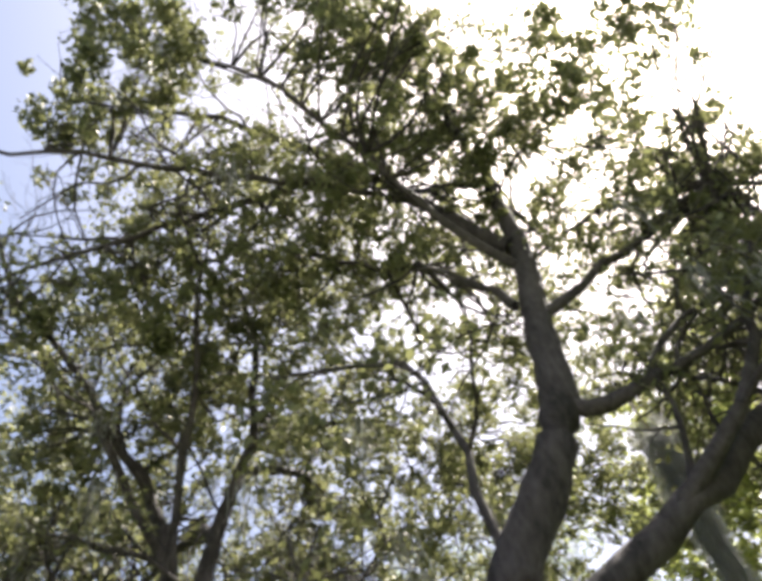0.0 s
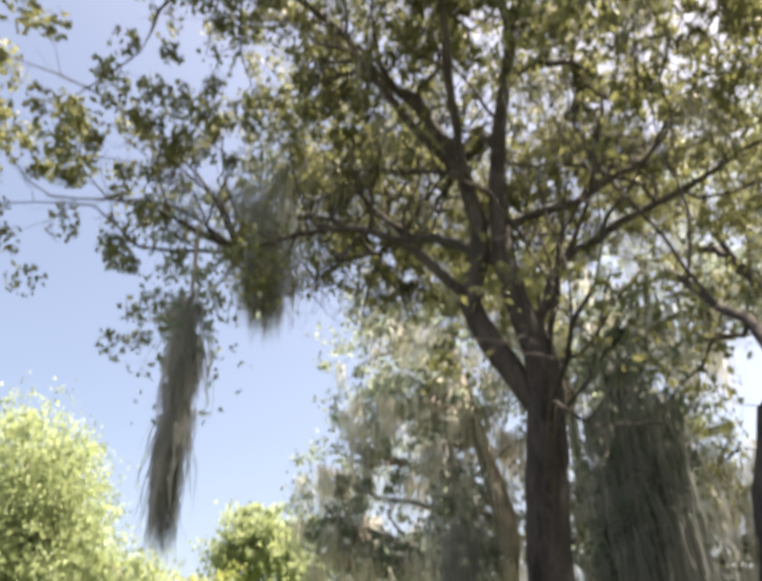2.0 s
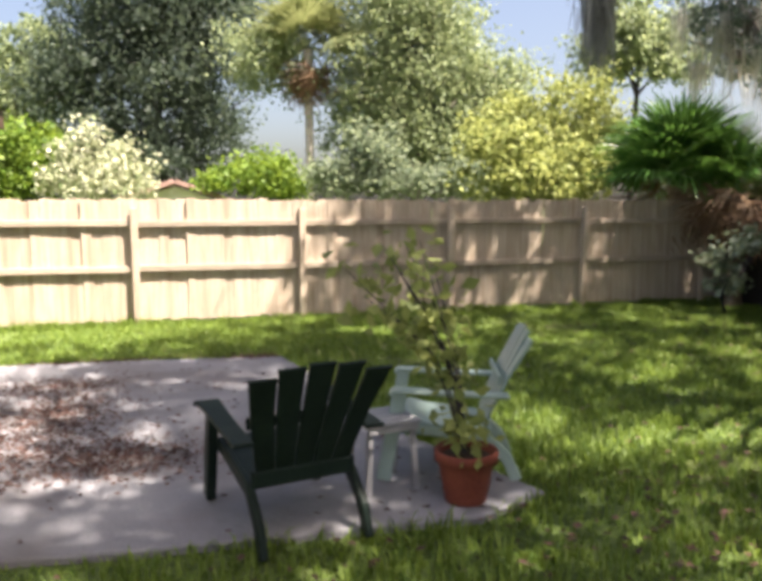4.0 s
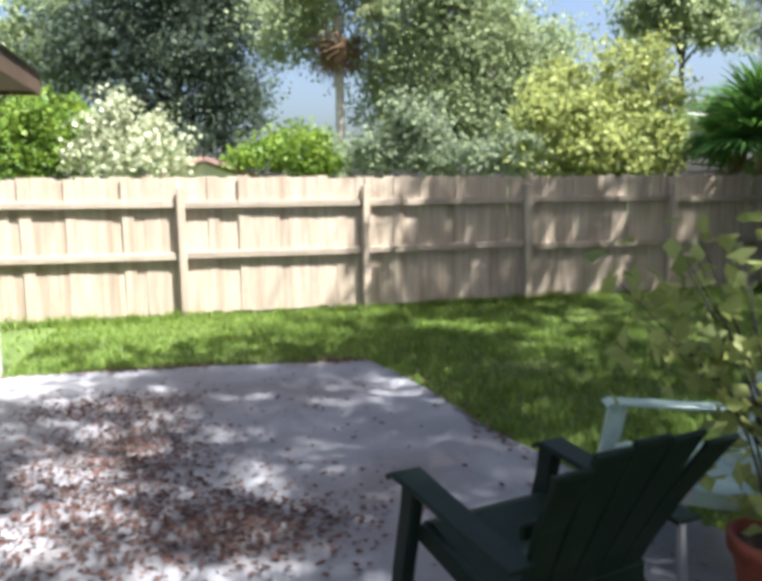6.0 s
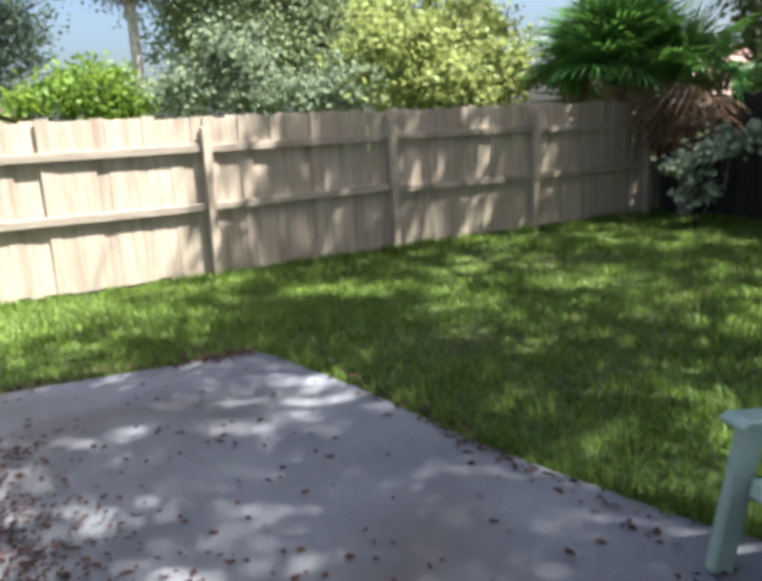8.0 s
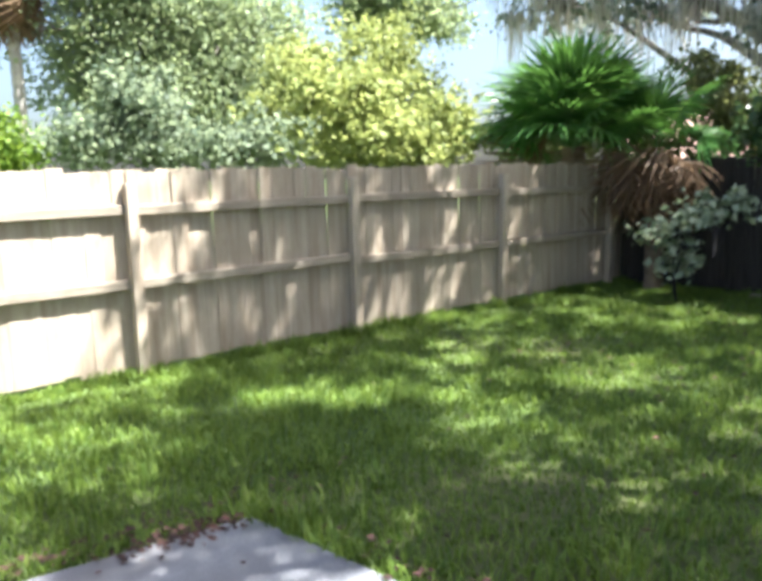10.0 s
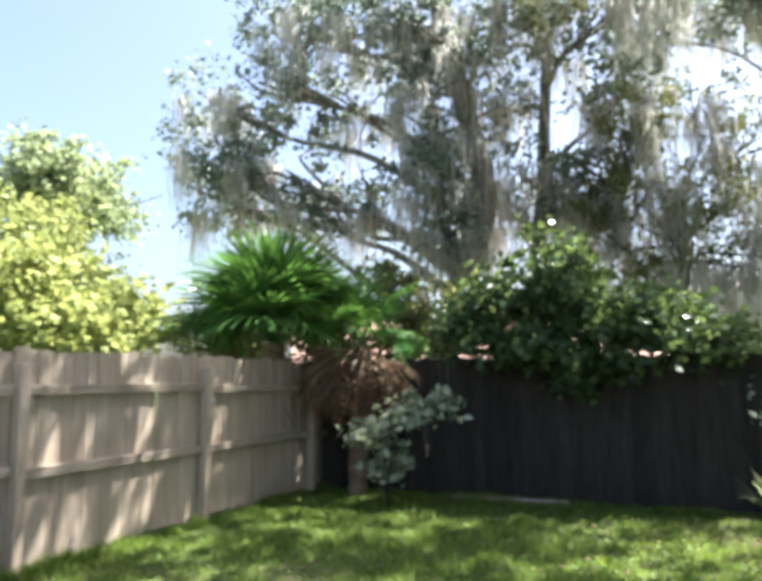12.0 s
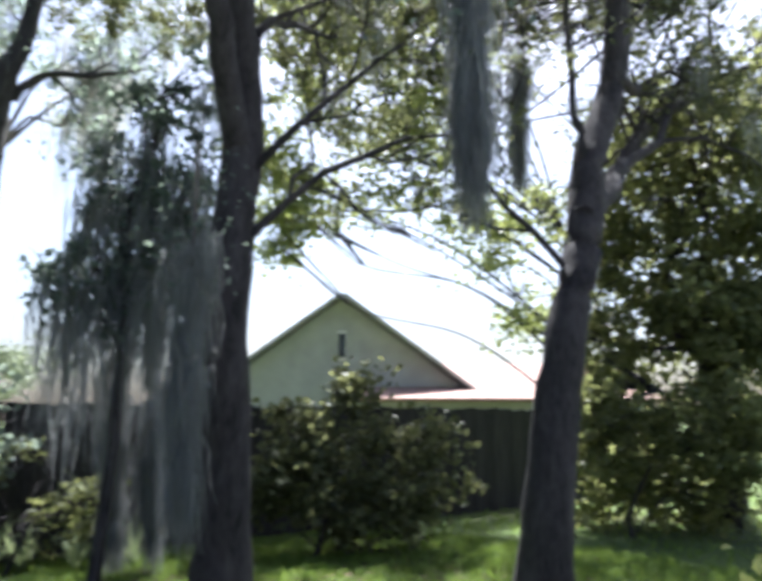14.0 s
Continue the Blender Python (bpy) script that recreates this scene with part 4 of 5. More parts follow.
clump_tree("shrub", "dark leafy shrub in front of the dark fence",
           (10.42, -10.04, 0), 0.04, [(10.56, -9.82, 1.65, 0.47, 0.47, 0.29), (10.18, -10.39, 1.88, 0.29, 0.29, 0.35), (9.93, -10.71, 1.48, 0.35, 0.35, 0.35), (10.67, -9.65, 0.98, 0.53, 0.53, 0.41), (10.24, -10.30, 0.76, 0.88, 0.88, 0.41), (9.71, -10.96, 0.87, 0.53, 0.53, 0.41), (9.59, -11.10, 1.48, 0.23, 0.23, 0.41), (10.41, -10.07, 1.31, 0.41, 0.41, 0.29)],
           6500, 29, OAK_LEAF, 0.1, clump_size=0.35, category='shrub', group='shrubs along the dark fence')
clump_tree("shrub", "yellow-green shrub in the shade beside the oak trunk",
           (8.57, -13.74, 0), 0.04, [(8.95, -13.49, 1.73, 0.54, 0.54, 0.41), (8.41, -13.83, 1.42, 0.68, 0.68, 0.47), (7.79, -14.18, 1.66, 0.75, 0.75, 0.48), (7.38, -14.37, 1.30, 0.54, 0.54, 0.54), (8.88, -13.53, 1.05, 0.48, 0.48, 0.27)],
           6000, 30, OLIVE_LEAF, 0.09, clump_size=0.35, category='shrub', group='shrubs along the dark fence')
clump_tree("tree", "dense dark green tree at the side of the yard",
           (8.18, -15.66, 0), 0.2, [(8.59, -15.45, 4.32, 1.13, 1.13, 0.96), (7.73, -15.86, 4.65, 1.13, 1.13, 1.30), (9.13, -15.15, 5.58, 0.91, 0.91, 0.75), (8.20, -15.65, 3.09, 1.26, 1.26, 0.87), (9.02, -15.21, 3.15, 0.79, 0.79, 0.63), (7.52, -15.94, 2.97, 1.02, 1.02, 1.10), (8.17, -15.66, 6.04, 1.26, 1.26, 0.92), (7.83, -15.81, 1.95, 1.25, 1.25, 0.86), (8.93, -15.27, 0.72, 1.56, 1.56, 0.86), (9.50, -14.92, 4.42, 0.73, 0.73, 0.73), (9.62, -14.84, 3.19, 0.55, 0.55, 0.71), (9.49, -14.93, 2.28, 0.63, 0.63, 0.47)],
           26000, 31, OLIVE_LEAF, 0.12, clump_size=0.6)
clump_tree("tree", "autumn-tinged oak beyond the dark fence",
           (11.97, -17.48, 0), 0.09, [(16.04, -13.14, 6.59, 0.97, 0.97, 0.54), (14.39, -15.33, 6.40, 0.96, 0.96, 0.54), (13.73, -16.01, 6.05, 0.85, 0.85, 0.43), (14.66, -15.03, 9.39, 1.50, 1.50, 1.27), (15.47, -13.99, 9.98, 1.29, 1.29, 1.05), (14.08, -15.66, 8.08, 1.11, 1.11, 0.89), (15.83, -13.46, 8.65, 1.02, 1.02, 0.79), (14.94, -14.69, 7.65, 1.32, 1.32, 0.55), (16.26, -12.77, 7.12, 0.98, 0.98, 0.65), (13.60, -16.14, 9.56, 1.04, 1.04, 1.04), (15.61, -13.79, 11.43, 2.20, 2.20, 0.98), (14.20, -15.54, 11.31, 1.83, 1.83, 1.10), (13.29, -16.43, 5.59, 0.63, 0.63, 0.63), (12.73, -16.90, 6.09, 0.85, 0.85, 0.64), (16.19, -12.89, 5.49, 0.53, 0.53, 0.84), (15.81, -13.50, 5.95, 0.74, 0.74, 0.64), (15.33, -14.19, 6.19, 0.75, 0.75, 0.53), (13.37, -16.35, 5.17, 0.63, 0.63, 0.73), (12.93, -16.74, 4.51, 0.52, 0.52, 0.73), (12.72, -16.91, 3.78, 0.51, 0.51, 0.62)],
           21000, 32, YELLOW_LEAF, 0.12, clump_size=0.6, lean=0.05)
clump_tree("mossy_tree", "small oak draped in long grey Spanish moss",
           (10.54, -7.64, 0), 0.07, [(10.51, -7.74, 3.87, 0.38, 0.38, 0.49), (10.57, -7.53, 3.10, 0.32, 0.32, 0.47), (10.44, -7.93, 3.10, 0.32, 0.32, 0.42), (10.36, -8.14, 3.86, 0.32, 0.32, 0.59), (10.66, -7.23, 3.09, 0.26, 0.26, 0.32), (10.27, -8.34, 4.37, 0.33, 0.33, 0.50), (10.54, -7.63, 4.55, 0.28, 0.28, 0.39), (10.39, -8.05, 5.01, 0.34, 0.34, 0.34), (10.24, -8.41, 5.42, 0.29, 0.29, 0.41), (10.59, -7.48, 4.03, 0.22, 0.22, 0.27), (10.65, -7.29, 2.67, 0.21, 0.21, 0.31), (10.32, -8.23, 3.31, 0.27, 0.27, 0.48)],
           4200, 33, HAZY_LEAF, 0.085, clump_size=0.3, per=36, moss=55, moss_length=(0.6, 1.7), hanging=SHADED_MOSS)
clump_tree("shrub", "low leafy shrub at the foot of the dark fence",
           (12.06, -7.22, 0), 0.03, [(12.02, -7.41, 0.49, 0.49, 0.49, 0.37), (11.91, -7.82, 0.73, 0.43, 0.43, 0.37), (12.11, -6.97, 0.82, 0.55, 0.55, 0.49), (12.03, -7.36, 1.16, 0.49, 0.49, 0.37)],
           500, 34, OLIVE_LEAF, 0.09, clump_size=0.3, category='shrub', group='shrubs along the dark fence')


# ---- hanging moss over the lawn ----
def moss_hank(name, label, top, bottom, width, seed, leaves=0):
    """A long hank of moss with leafy tufts, hung from a bough."""
    r = np.random.default_rng(seed)
    top, bottom = np.array(top, float), np.array(bottom, float)
    ob = thing(name, Matrix.Translation(top), label, "moss", "moss hanks")
    n = int(70 + 340 * width)
    s = r.random(n) ** 0.8
    at = top + (bottom - top) * s[:, None] + r.standard_normal((n, 3)) * (1.25 - 0.95 * s[:, None]) * width * np.array([0.6, 0.6, 0.3])
    v, f = strand_arrays(at, r, (0.2, 0.55), 0.005, 22, width * 0.35)
    tagged(from_arrays("moss_mass", v - top, f, SHADED_MOSS, ob), kind="stuff")
    p, rad = smooth_line([top + (0, 0, 0.6), top, top * 0.5 + bottom * 0.5, bottom + (0, 0, 0.2)], [0.02, 0.015, 0.012, 0.004])
    v, f = tube_arrays([(p, rad)], 5)
    from_arrays("stem", v - top, f, GREY_BARK, ob, True)
    if leaves:
        at = top + r.standard_normal((leaves, 3)) * np.array([0.2, 0.2, 0.42])
        v, f = leaf_arrays(at, 0.06, r, 0.3)
        tagged(from_arrays("leaves", v - top, f, HAZY_LEAF, ob), kind="stuff")
    return ob


moss_hank("moss_hank", "long grey hank of Spanish moss with a leafy top", (5.43, -7.5, 4.25), (5.39, -7.48, 2.93), 0.065, 61, 420)
moss_hank("moss_hank", "thin grey hank of Spanish moss over the lawn", (9.4, -12.75, 6.9), (9.4, -12.65, 5.1), 0.12, 67)
moss_hank("moss_hank", "dense grey curtain of Spanish moss beside the oak trunk", (8.1, -7.4, 3.1), (8.03, -7.35, 1.25), 0.11, 63, 160)
moss_hank("moss_hank", "grey Spanish moss hanging under the mossy bough", (7.5, -5.0, 8.0), (7.5, -5.2, 6.0), 0.32, 64, 700)
moss_hank("moss_hank", "thick grey hank of Spanish moss, darkened for shade, trailing to the ground", (10.75, -7.75, 3.2), (11.05, -8.0, 0.45), 0.14, 65, 500)
moss_hank("moss_hank", "thick grey hank of Spanish moss, darkened for shade, trailing to the ground", (10.6, -8.1, 3.4), (10.8, -8.3, 0.5), 0.11, 66, 300)


# ---- fan palms ----
def frond_mesh(name, material, seed, blades=26, reach=1.0, sag=0.25):
    """A fan frond: a stalk along +x and pleated blades round its end."""
    r = np.random.default_rng(seed)
    verts, faces = [], []
    stalk = np.array([[0, 0, 0], [0.35, 0, 0.08], [0.7, 0, 0.1]]) * reach
    v, f = tube_arrays([(stalk, np.array([0.016, 0.012, 0.009]))], 4)
    quads = [tuple(q) for q in f]
    verts.extend(v)
    hub = stalk[-1]
    for i in range(blades):
        a = radians(-118 + 236 * i / (blades - 1)) + r.normal(0, 0.02)
        ln = reach * (0.85 - 0.22 * abs(a) / 2.1) * r.uniform(0.9, 1.1)
        d = np.array([math.cos(a), math.sin(a), 0])
        s = np.array([-d[1], d[0], 0]) * 0.028 * reach
        b = len(verts)
        for u, w in ((0.04, 0.3), (0.5, 1.0), (0.85, 0.55), (1.0, 0.05)):
            drop = -sag * reach * u ** 2.5 + 0.05 * math.cos(a) * u
            mid = hub + d * ln * u + np.array([0, 0, drop])
            verts.extend([mid - s * w, mid + np.array([0, 0, -0.014 * w]), mid + s * w])
        for k in range(3):
            c = b + 3 * k
            quads.extend([(c, c + 1, c + 4, c + 3), (c + 1, c + 2, c + 5, c + 4)])
    me = bpy.data.meshes.new(name)
    me.from_pydata([tuple(p) for p in verts], [], quads)
    me.materials.append(material)
    return me


def fan_palm(base, height, label, seed, reach, count, dead, trunk_r, bark, green=FROND, hang=(-15, 68)):
    r = np.random.default_rng(seed)
    palm = thing("fan_palm", Matrix.Translation(base), label, "palm")
    line, rad = smooth_line([(0, 0, -0.05), (0.02, 0.01, height * 0.5), (0, 0, height)], [trunk_r * 1.1, trunk_r, trunk_r * 1.05], 0.1)
    rad = rad * (1 + 0.07 * np.sin(np.arange(len(rad)) * 2.1))
    v, f = tube_arrays([(line, rad)], 14, 0.03, r)
    from_arrays("trunk", v, f, bark, palm, True)
    fresh = [frond_mesh("frond", green, seed + k, 28, reach, 0.18 + 0.1 * k) for k in range(3)]
    old = [frond_mesh("dead_frond", DEAD_FROND, seed + 9 + k, 18, reach * 0.8, 0.5 + 0.4 * k) for k in range(2)]
    for i in range(count):
        up = 84 - 80 * (i / count) ** 0.9
        ob = new("frond", fresh[i % 3])
        ob.parent = palm
        ob.matrix_basis = pose(0, 0, height, 0, 0, i * 137.5 + r.normal(0, 8)) @ pose(0, 0, 0, r.normal(0, 14), -up, 0)
    for i in range(dead):
        ob = new("dead_frond", old[i % 2])
        ob.parent = palm
        ob.matrix_basis = pose(0, 0, height - 0.1, 0, 0, i * 137.5 + 40) @ pose(0, 0, 0, r.normal(0, 40), r.uniform(*hang), 0)
        tagged(ob, "dry brown drooping frond")
    return palm


fan_palm((12.0, 0.42, 0), 2.1, "squat green fan palm leaning over the wooden fence from behind", 71, 1.16, 42, 5, 0.17, PALM_BARK)
fan_palm((12.3, -0.8, 0), 1.95, "small fan palm with mostly dry brown fronds in the fence corner", 75, 0.9, 6, 26, 0.13, PALM_BARK)
fan_palm((7.3, 13.5, 0), 7.0, "tall thin cabbage palm beyond the wooden fence", 72, 1.5, 20, 10, 0.14, PALE_PALM, DULL_FROND, (50, 80))


# ---- garden chairs ----
def strip_bm(points, width, thick, bm=None, taper=1.0):
    """A slat along points in the (y, z) plane at x = 0, of a width in x."""
    bm = bm or bmesh.new()
    rows = []
    for i, (py, pz) in enumerate(points):
        a = points[max(i - 1, 0)]
        b = points[min(i + 1, len(points) - 1)]
        ty, tz = b[0] - a[0], b[1] - a[1]
        ln = math.hypot(ty, tz)
        ny, nz = -tz / ln * thick / 2, ty / ln * thick / 2
        w = width / 2 * (1 + (taper - 1) * i / (len(points) - 1))
        rows.append([bm.verts.new(q) for q in ((-w, py - ny, pz - nz), (w, py - ny, pz - nz), (w, py + ny, pz + nz), (-w, py + ny, pz + nz))])
    for r0, r1 in zip(rows, rows[1:]):
        for k in range(4):
            bm.faces.new((r0[k], r0[(k + 1) % 4], r1[(k + 1) % 4], r1[k]))
    bm.faces.new(rows[0][::-1])
    bm.faces.new(rows[-1])
    bmesh.ops.recalc_face_normals(bm, faces=bm.faces)
    return bm


def garden_chair(m, label, material):
    """A moulded slat-back garden chair; it faces +y."""
    chair = thing("garden_chair", m, label, "chair", "chairs on the patio")
    for i, s in enumerate((-2, -1, 0, 1, 2)):
        h = 0.93 - 0.012 * s * s
        pts = [(-0.22, 0.3), (-0.27, 0.45), (-0.36, 0.65), (-0.475, h - 0.03), (-0.49, h)]
        bm = strip_bm(pts, 0.088, 0.02, None, 1.55)
        for v in bm.verts:
            v.co.x += s * (0.094 + 0.085 * max(0, v.co.z - 0.3))
        bmesh.ops.bevel(bm, geom=[e for e in bm.edges if e.calc_length() > 0.1], offset=0.004, segments=1, affect='EDGES')
        slat = part("back_slat", bm, material, chair)
    part("back_rail", box_bm(-0.27, -0.26, 0.28, 0.27, -0.225, 0.37, 0.01), material, chair)
    part("back_rail", box_bm(-0.31, -0.318, 0.6, 0.31, -0.295, 0.66, 0.008), material, chair)
    bm = strip_bm([(-0.24, 0.29), (-0.1, 0.3), (0.1, 0.335), (0.26, 0.375), (0.31, 0.36), (0.33, 0.31)], 0.52, 0.022)
    bmesh.ops.bevel(bm, geom=[e for e in bm.edges if e.calc_length() > 0.2], offset=0.006, segments=1, affect='EDGES')
    part("seat", bm, material, chair)
    for s in (-1, 1):
        bm = strip_bm([(-0.36, 0.545), (-0.1, 0.55), (0.2, 0.565), (0.33, 0.57), (0.36, 0.55)], 0.1, 0.022, None, 1.35)
        bmesh.ops.bevel(bm, geom=[e for e in bm.edges if e.calc_length() > 0.08], offset=0.006, segments=1, affect='EDGES')
        arm = part("armrest", bm, material, chair)
        arm.location.x = s * 0.335
        bm = strip_bm([(0.4, 0.0), (0.365, 0.2), (0.325, 0.4), (0.3, 0.56)], 0.055, 0.09)
        bmesh.ops.bevel(bm, geom=list(bm.edges), offset=0.008, segments=1, affect='EDGES')
        leg = part("front_leg", bm, material, chair)
        leg.location.x = s * 0.315
        bm = strip_bm([(-0.42, 0.0), (-0.36, 0.14), (-0.22, 0.27), (0.1, 0.31), (0.32, 0.33)], 0.04, 0.075)
        bmesh.ops.bevel(bm, geom=list(bm.edges), offset=0.008, segments=1, affect='EDGES')
        leg = part("rear_leg", bm, material, chair)
        leg.location.x = s * 0.27
    return chair


garden_chair(pose(3.6, -7.77, 0.236, 1.5, 0, 12) @ Matrix.Scale(0.92, 4), "dark green resin slat-back garden chair on the patio", DARK_RESIN)
garden_chair(pose(4.6, -7.3, 0.222, 0, 1.5, 71) @ Matrix.Scale(0.89, 4), "pale green resin slat-back garden chair at the patio's edge", PALE_RESIN)

# ---- side table ----
table = thing("side_table", pose(4.15, -7.5, 0.227, 0, 0, 10) @ Matrix.Diagonal((0.7, 0.7, 0.85, 1)), "small grey resin side table between the chairs", "table")
for i in range(5):
    part("slat", box_bm(-0.23, -0.22 + i * 0.089, 0.43, 0.23, -0.22 + i * 0.089 + 0.08, 0.45, 0.005), GREY_RESIN, table)
part("apron", box_bm(-0.21, -0.21, 0.385, 0.21, -0.19, 0.43, 0.004), GREY_RESIN, table)
part("apron", box_bm(-0.21, 0.19, 0.385, 0.21, 0.21, 0.43, 0.004), GREY_RESIN, table)
for sx in (-1, 1):
    for sy in (-1, 1):
        bm = box_bm(-0.022, -0.022, 0, 0.022, 0.022, 0.39, 0.006)
        for v in bm.verts:
            v.co.x += sx * (0.2 - 0.06 * v.co.z)
            v.co.y += sy * (0.19 - 0.06 * v.co.z)
        part("leg", bm, GREY_RESIN, table)

# ---- clay pot and its plant ----
pot = thing("flower_pot", pose(4.5, -7.84, 0.236) @ Matrix.Scale(0.85, 4), "reddish terracotta flower pot on the grass", "pot")


def lathe_bm(profile, sides=24):
    bm = bmesh.new()
    rings = [[bm.verts.new((r * math.cos(2 * math.pi * k / sides), r * math.sin(2 * math.pi * k / sides), z)) for k in range(sides)] for r, z in profile]
    for a, b in zip(rings, rings[1:]):
        for k in range(sides):
            bm.faces.new((a[k], a[(k + 1) % sides], b[(k + 1) % sides], b[k]))
    bm.faces.new(rings[0][::-1])
    bm.faces.new(rings[-1])
    return bm


part("body", lathe_bm([(0.12, 0), (0.125, 0.01), (0.165, 0.24), (0.168, 0.25), (0.17, 0.27), (0.155, 0.272), (0.15, 0.25)]), CLAY, pot, smooth=True)
part("rim", lathe_bm([(0.168, 0.245), (0.19, 0.25), (0.193, 0.31), (0.185, 0.318), (0.165, 0.315), (0.16, 0.27)]), CLAY, pot, "thick clay rim", True)
part("soil", lathe_bm([(0.02, 0.262), (0.158, 0.27), (0.12, 0.285), (0.01, 0.29)], 14), EARTH, pot)

rng = np.random.default_rng(81)
plant = thing("potted_plant", pose(4.5, -7.84, 0.466), "thin green sapling with sparse leaves in the clay pot", "plant")
lines, at = [], []
for i in range(5):
    end = np.array([rng.normal(-0.34, 0.1), rng.normal(0.06, 0.08), rng.uniform(0.7, 1.1)])
    p, r = smooth_line([(0, 0, -0.02), end * (0.25, 0.25, 0.5) + rng.standard_normal(3) * 0.03, end], [0.009, 0.006, 0.002], 0.12)
    lines.append((p, r))
    for q in p[len(p) // 3:]:
        at.extend(q + rng.standard_normal((2, 3)) * 0.06)
for end in ((-0.5, 0.12, 0.82), (-0.36, 0.1, 1.0), (-0.26, -0.02, 1.1), (-0.15, 0.08, 0.95), (-0.58, 0.16, 0.95), (-0.3, 0.2, 0.75)):
    p, r = smooth_line([(0, 0, -0.02), (end[0] * 0.3, end[1] * 0.3, 0.5), end], [0.008, 0.005, 0.002], 0.1)
    lines.append((p, r))
    for q in p[len(p) // 2:]:
        at.extend(q + rng.standard_normal((6, 3)) * 0.07)
for i in range(80):
    at.append(rng.normal((0, 0, 0.12), (0.1, 0.1, 0.06)))
v, f = tube_arrays(lines, 5)
tagged(from_arrays("stem_mass", v, f, BARK, plant, True), kind="stuff")
v, f = leaf_arrays(np.array(at), 0.085, rng, 0.32)
tagged(from_arrays("leaves", v, f, YELLOW_LEAF, plant), kind="stuff")


# ---- strap-leaved plants by the dark fence ----
def strap_plant(x, y, seed, count=34, ln=0.6):
    r = np.random.default_rng(seed)
    ob = thing("strap_plant", pose(x, y, float(ground_height(x, y)) - 0.02), "clump of arching strap-shaped leaves by the dark fence", "plant", "strap plants")
    verts, faces = [], []
    for _ in range(count):
        a, lean, size = r.uniform(0, 2 * math.pi), r.uniform(0.35, 1.0), ln * r.uniform(0.6, 1.2)
        d, s = np.array([math.cos(a), math.sin(a), 0]), np.array([-math.sin(a), math.cos(a), 0])
        b = len(verts)
        for u in (0, 0.3, 0.6, 0.85, 1.0):
            mid = d * size * lean * u + np.array([0, 0, size * (1.5 * u - 1.0 * lean * u * u)])
            w = 0.018 * (1.02 - u)
            verts.extend([mid - s * w, mid + s * w])
        for k in range(4):
            c = b + 2 * k
            faces.append((c, c + 1, c + 3, c + 2))
    return tagged(from_arrays("leaves", verts, faces, PALE_LEAF, ob), kind="stuff")


for i, (x, y) in enumerate(((12.2, -7.4), (12.0, -7.0), (12.3, -6.9), (11.9, -7.9), (11.6, -8.4), (12.3, -5.9), (10.6, -10.6), (10.0, -11.2))):
    strap_plant(x, y, 90 + i)

# ---- grass, weeds, dry leaves ----
rng = np.random.default_rng(5)


def grass(name, label, count, x0, x1, y0, y1, tall, wide, seed, power=1.0, keep=None):
    r = np.random.default_rng(seed)
    x, y = r.uniform(x0, x1, count), r.uniform(y0, y1, count)
    ok = ~on_patio(x, y, 0.03)
    if keep is not None:
        ok &= keep(x, y, r)
    x, y = x[ok], y[ok]
    n = len(x)
    tuft = 0.65 + 0.5 * np.sin(x * 2.3 + 1.7 * np.sin(y * 1.9)) * np.sin(y * 2.9 + 1.3 * np.sin(x * 1.3))
    clump = np.sin(x * 5.1 + 2.1 * np.sin(y * 3.7)) * np.sin(y * 6.3 + 1.9 * np.sin(x * 4.3))
    h = tall * r.uniform(0.45, 1.15, n) * (0.5 + 0.6 * np.clip(tuft, 0, 1.2) + 0.5 * np.clip(clump, 0, 1))
    a, lean = r.uniform(0, 2 * np.pi, n), r.uniform(0.1, 0.9, n)
    d, s = np.stack([np.cos(a), np.sin(a), 0 * a], -1), np.stack([-np.sin(a), np.cos(a), 0 * a], -1)
    base = np.stack([x, y, ground_height(x, y) - 0.03], -1)
    w = (wide * r.uniform(0.6, 1.3, n))[:, None]
    mid = base + d * (h * lean * 0.35)[:, None] + np.array([0, 0, 1.0]) * (h * 0.6)[:, None]
    tip = base + d * (h * lean)[:, None] + np.array([0, 0, 1.0]) * (h * (1.05 - 0.35 * lean))[:, None]
    verts = np.stack([base - s * w, base + s * w, mid - s * w * 0.8, mid + s * w * 0.8, tip], 1).reshape(-1, 3)
    b = np.arange(n)[:, None] * 5
    faces = np.concatenate([b + [[0, 1, 3]], b + [[0, 3, 2]], b + [[2, 3, 4]]])
    ob = from_arrays(name, verts, faces, GRASS)
    return tagged(ob, label, "grass", kind="stuff")


def thin_in_shade(x, y, r):
    bare = np.sin(x * 0.9 + 0.6) * np.sin(y * 0.8 + 2.0) + 0.6 * np.sin(x * 2.1 + y * 1.7)
    return r.random(len(x)) < np.where((x > 7.5) & (bare > 0.35), 0.6, 1.0)


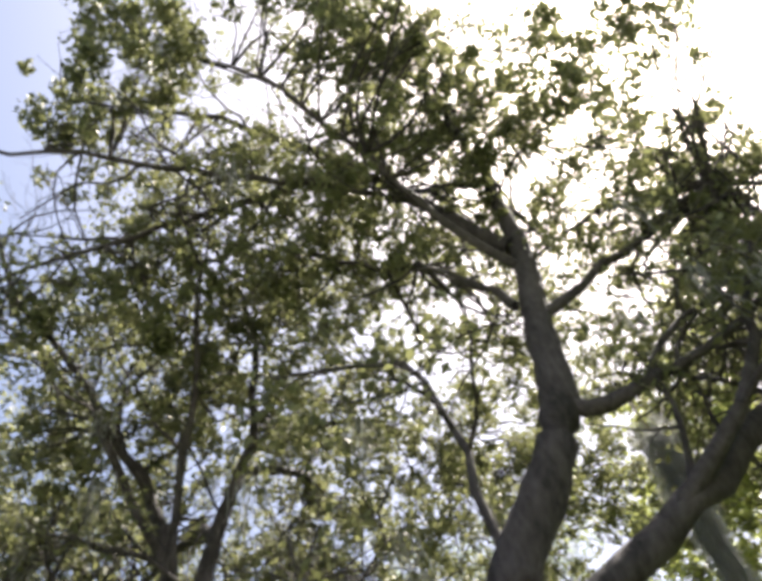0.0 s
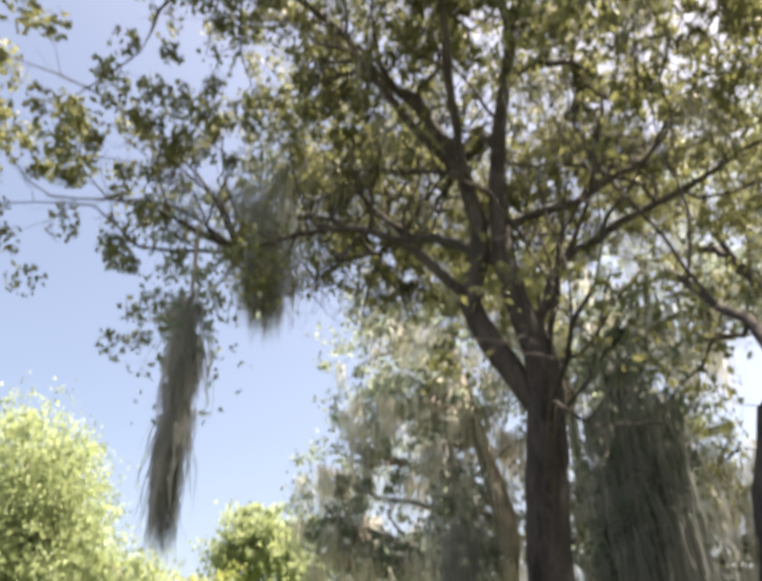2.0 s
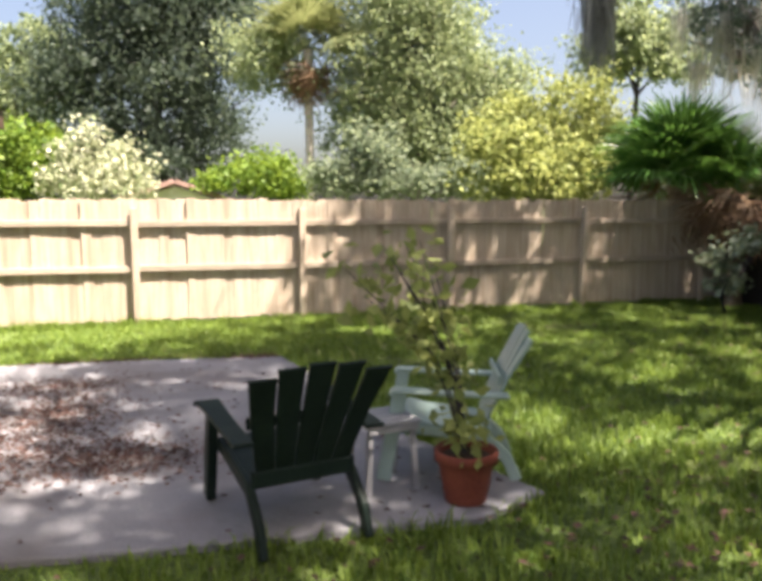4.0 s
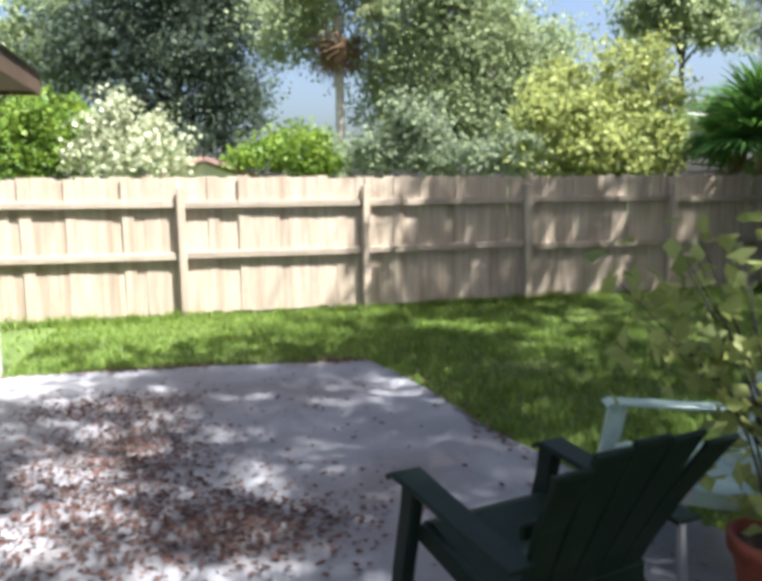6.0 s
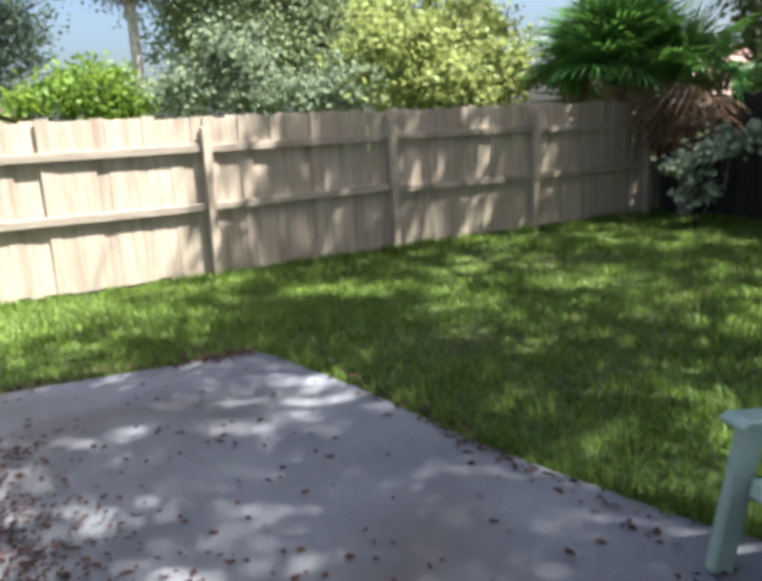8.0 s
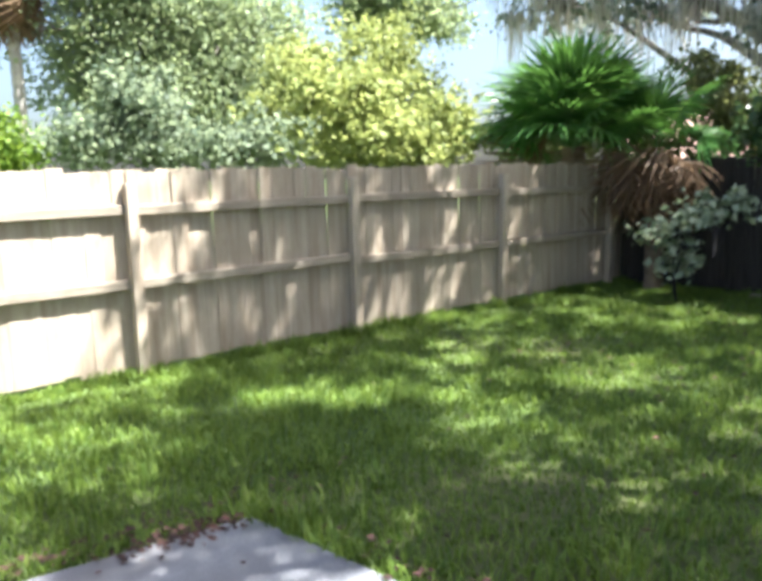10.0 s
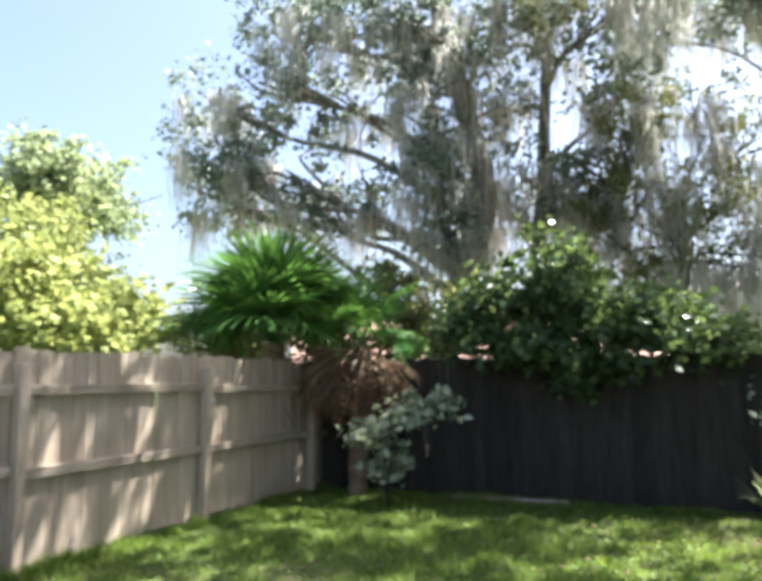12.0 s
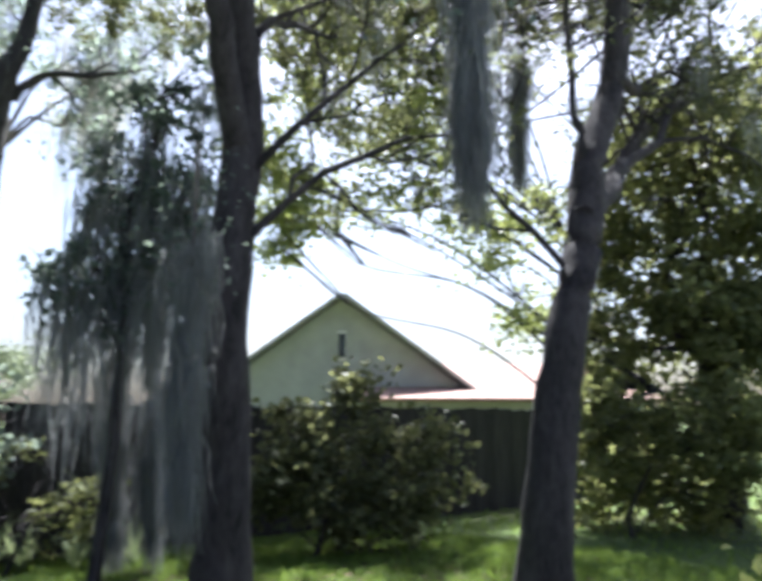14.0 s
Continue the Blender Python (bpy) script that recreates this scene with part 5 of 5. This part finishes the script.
grass("lawn_grass", "uneven green lawn grass with thin patches", 260000, 0.9, 12.7, -12.5, -0.02, 0.1, 0.006, 6, keep=thin_in_shade)
grass("lawn_grass", "sparse lawn grass beyond the walked part", 40000, -9, 13, -22, 0, 0.1, 0.011, 7, keep=lambda x, y, r: (x < 0.9) & (y > -2.6) | (y < -12.5) & (x > 1))
grass("tall_grass", "longer grass and weeds along the fence foot", 9000, -3, 12.6, -0.24, -0.06, 0.15, 0.006, 8)
grass("tall_grass", "ragged longer grass along the patio edge", 9000, 4.0, 5.2, -7.8, -3.3, 0.17, 0.006, 9, keep=lambda x, y, r: x < 4.34 - 0.12 * (y + 5) + 0.12)


def dry_leaves(label, spots, count, seed, size=0.06, z=0.04):
    r = np.random.default_rng(seed)
    s = np.array(spots, float)
    k = r.choice(len(s), count, p=s[:, 4] / s[:, 4].sum())
    x, y = r.normal(s[k, 0], s[k, 2]), r.normal(s[k, 1], s[k, 3])
    at = np.stack([x, y, ground_height(x, y) + z + r.random(count) * 0.02], -1)
    v, f = leaf_arrays(at, size, r, 0.35)
    v = v.reshape(-1, 4, 3)
    v[:, :, 2] = at[:, None, 2] + (v[:, :, 2] - at[:, None, 2]) * 0.25
    ob = from_arrays("dry_leaves", v.reshape(-1, 3), f, LITTER)
    return tagged(ob, label, "dry leaves", kind="stuff")


dry_leaves("reddish brown dry leaves drifted on the patio", [(1.9, -4.4, 0.35, 0.2, 1.2), (2.2, -5.4, 0.25, 0.4, 2), (2.2, -6.4, 0.4, 0.35, 2), (2.8, -6.7, 0.3, 0.2, 1), (1.6, -5.7, 0.2, 0.5, 0.6)], 5600, 51, 0.04, 0.036)
dry_leaves("scattered dry leaves on the patio", [(2.8, -5.0, 1.0, 1.2, 1)], 260, 52, 0.05, 0.036)
dry_leaves("brown dry leaves scattered in the grass under the oaks", [(9.0, -8.5, 1.6, 1.6, 2), (10.0, -5.0, 1.5, 1.8, 1.5), (7.0, -10.0, 1.5, 1.0, 1), (5.0, -8.8, 1.2, 0.8, 0.5)], 5200, 53, 0.06, 0.02)
dry_leaves("thin line of brown dry leaves along the patio edge", [(2.5, -3.18, 0.9, 0.05, 2), (3.9, -3.4, 0.2, 0.06, 1), (4.36, -5.2, 0.05, 0.9, 1)], 900, 54, 0.05, 0.03)
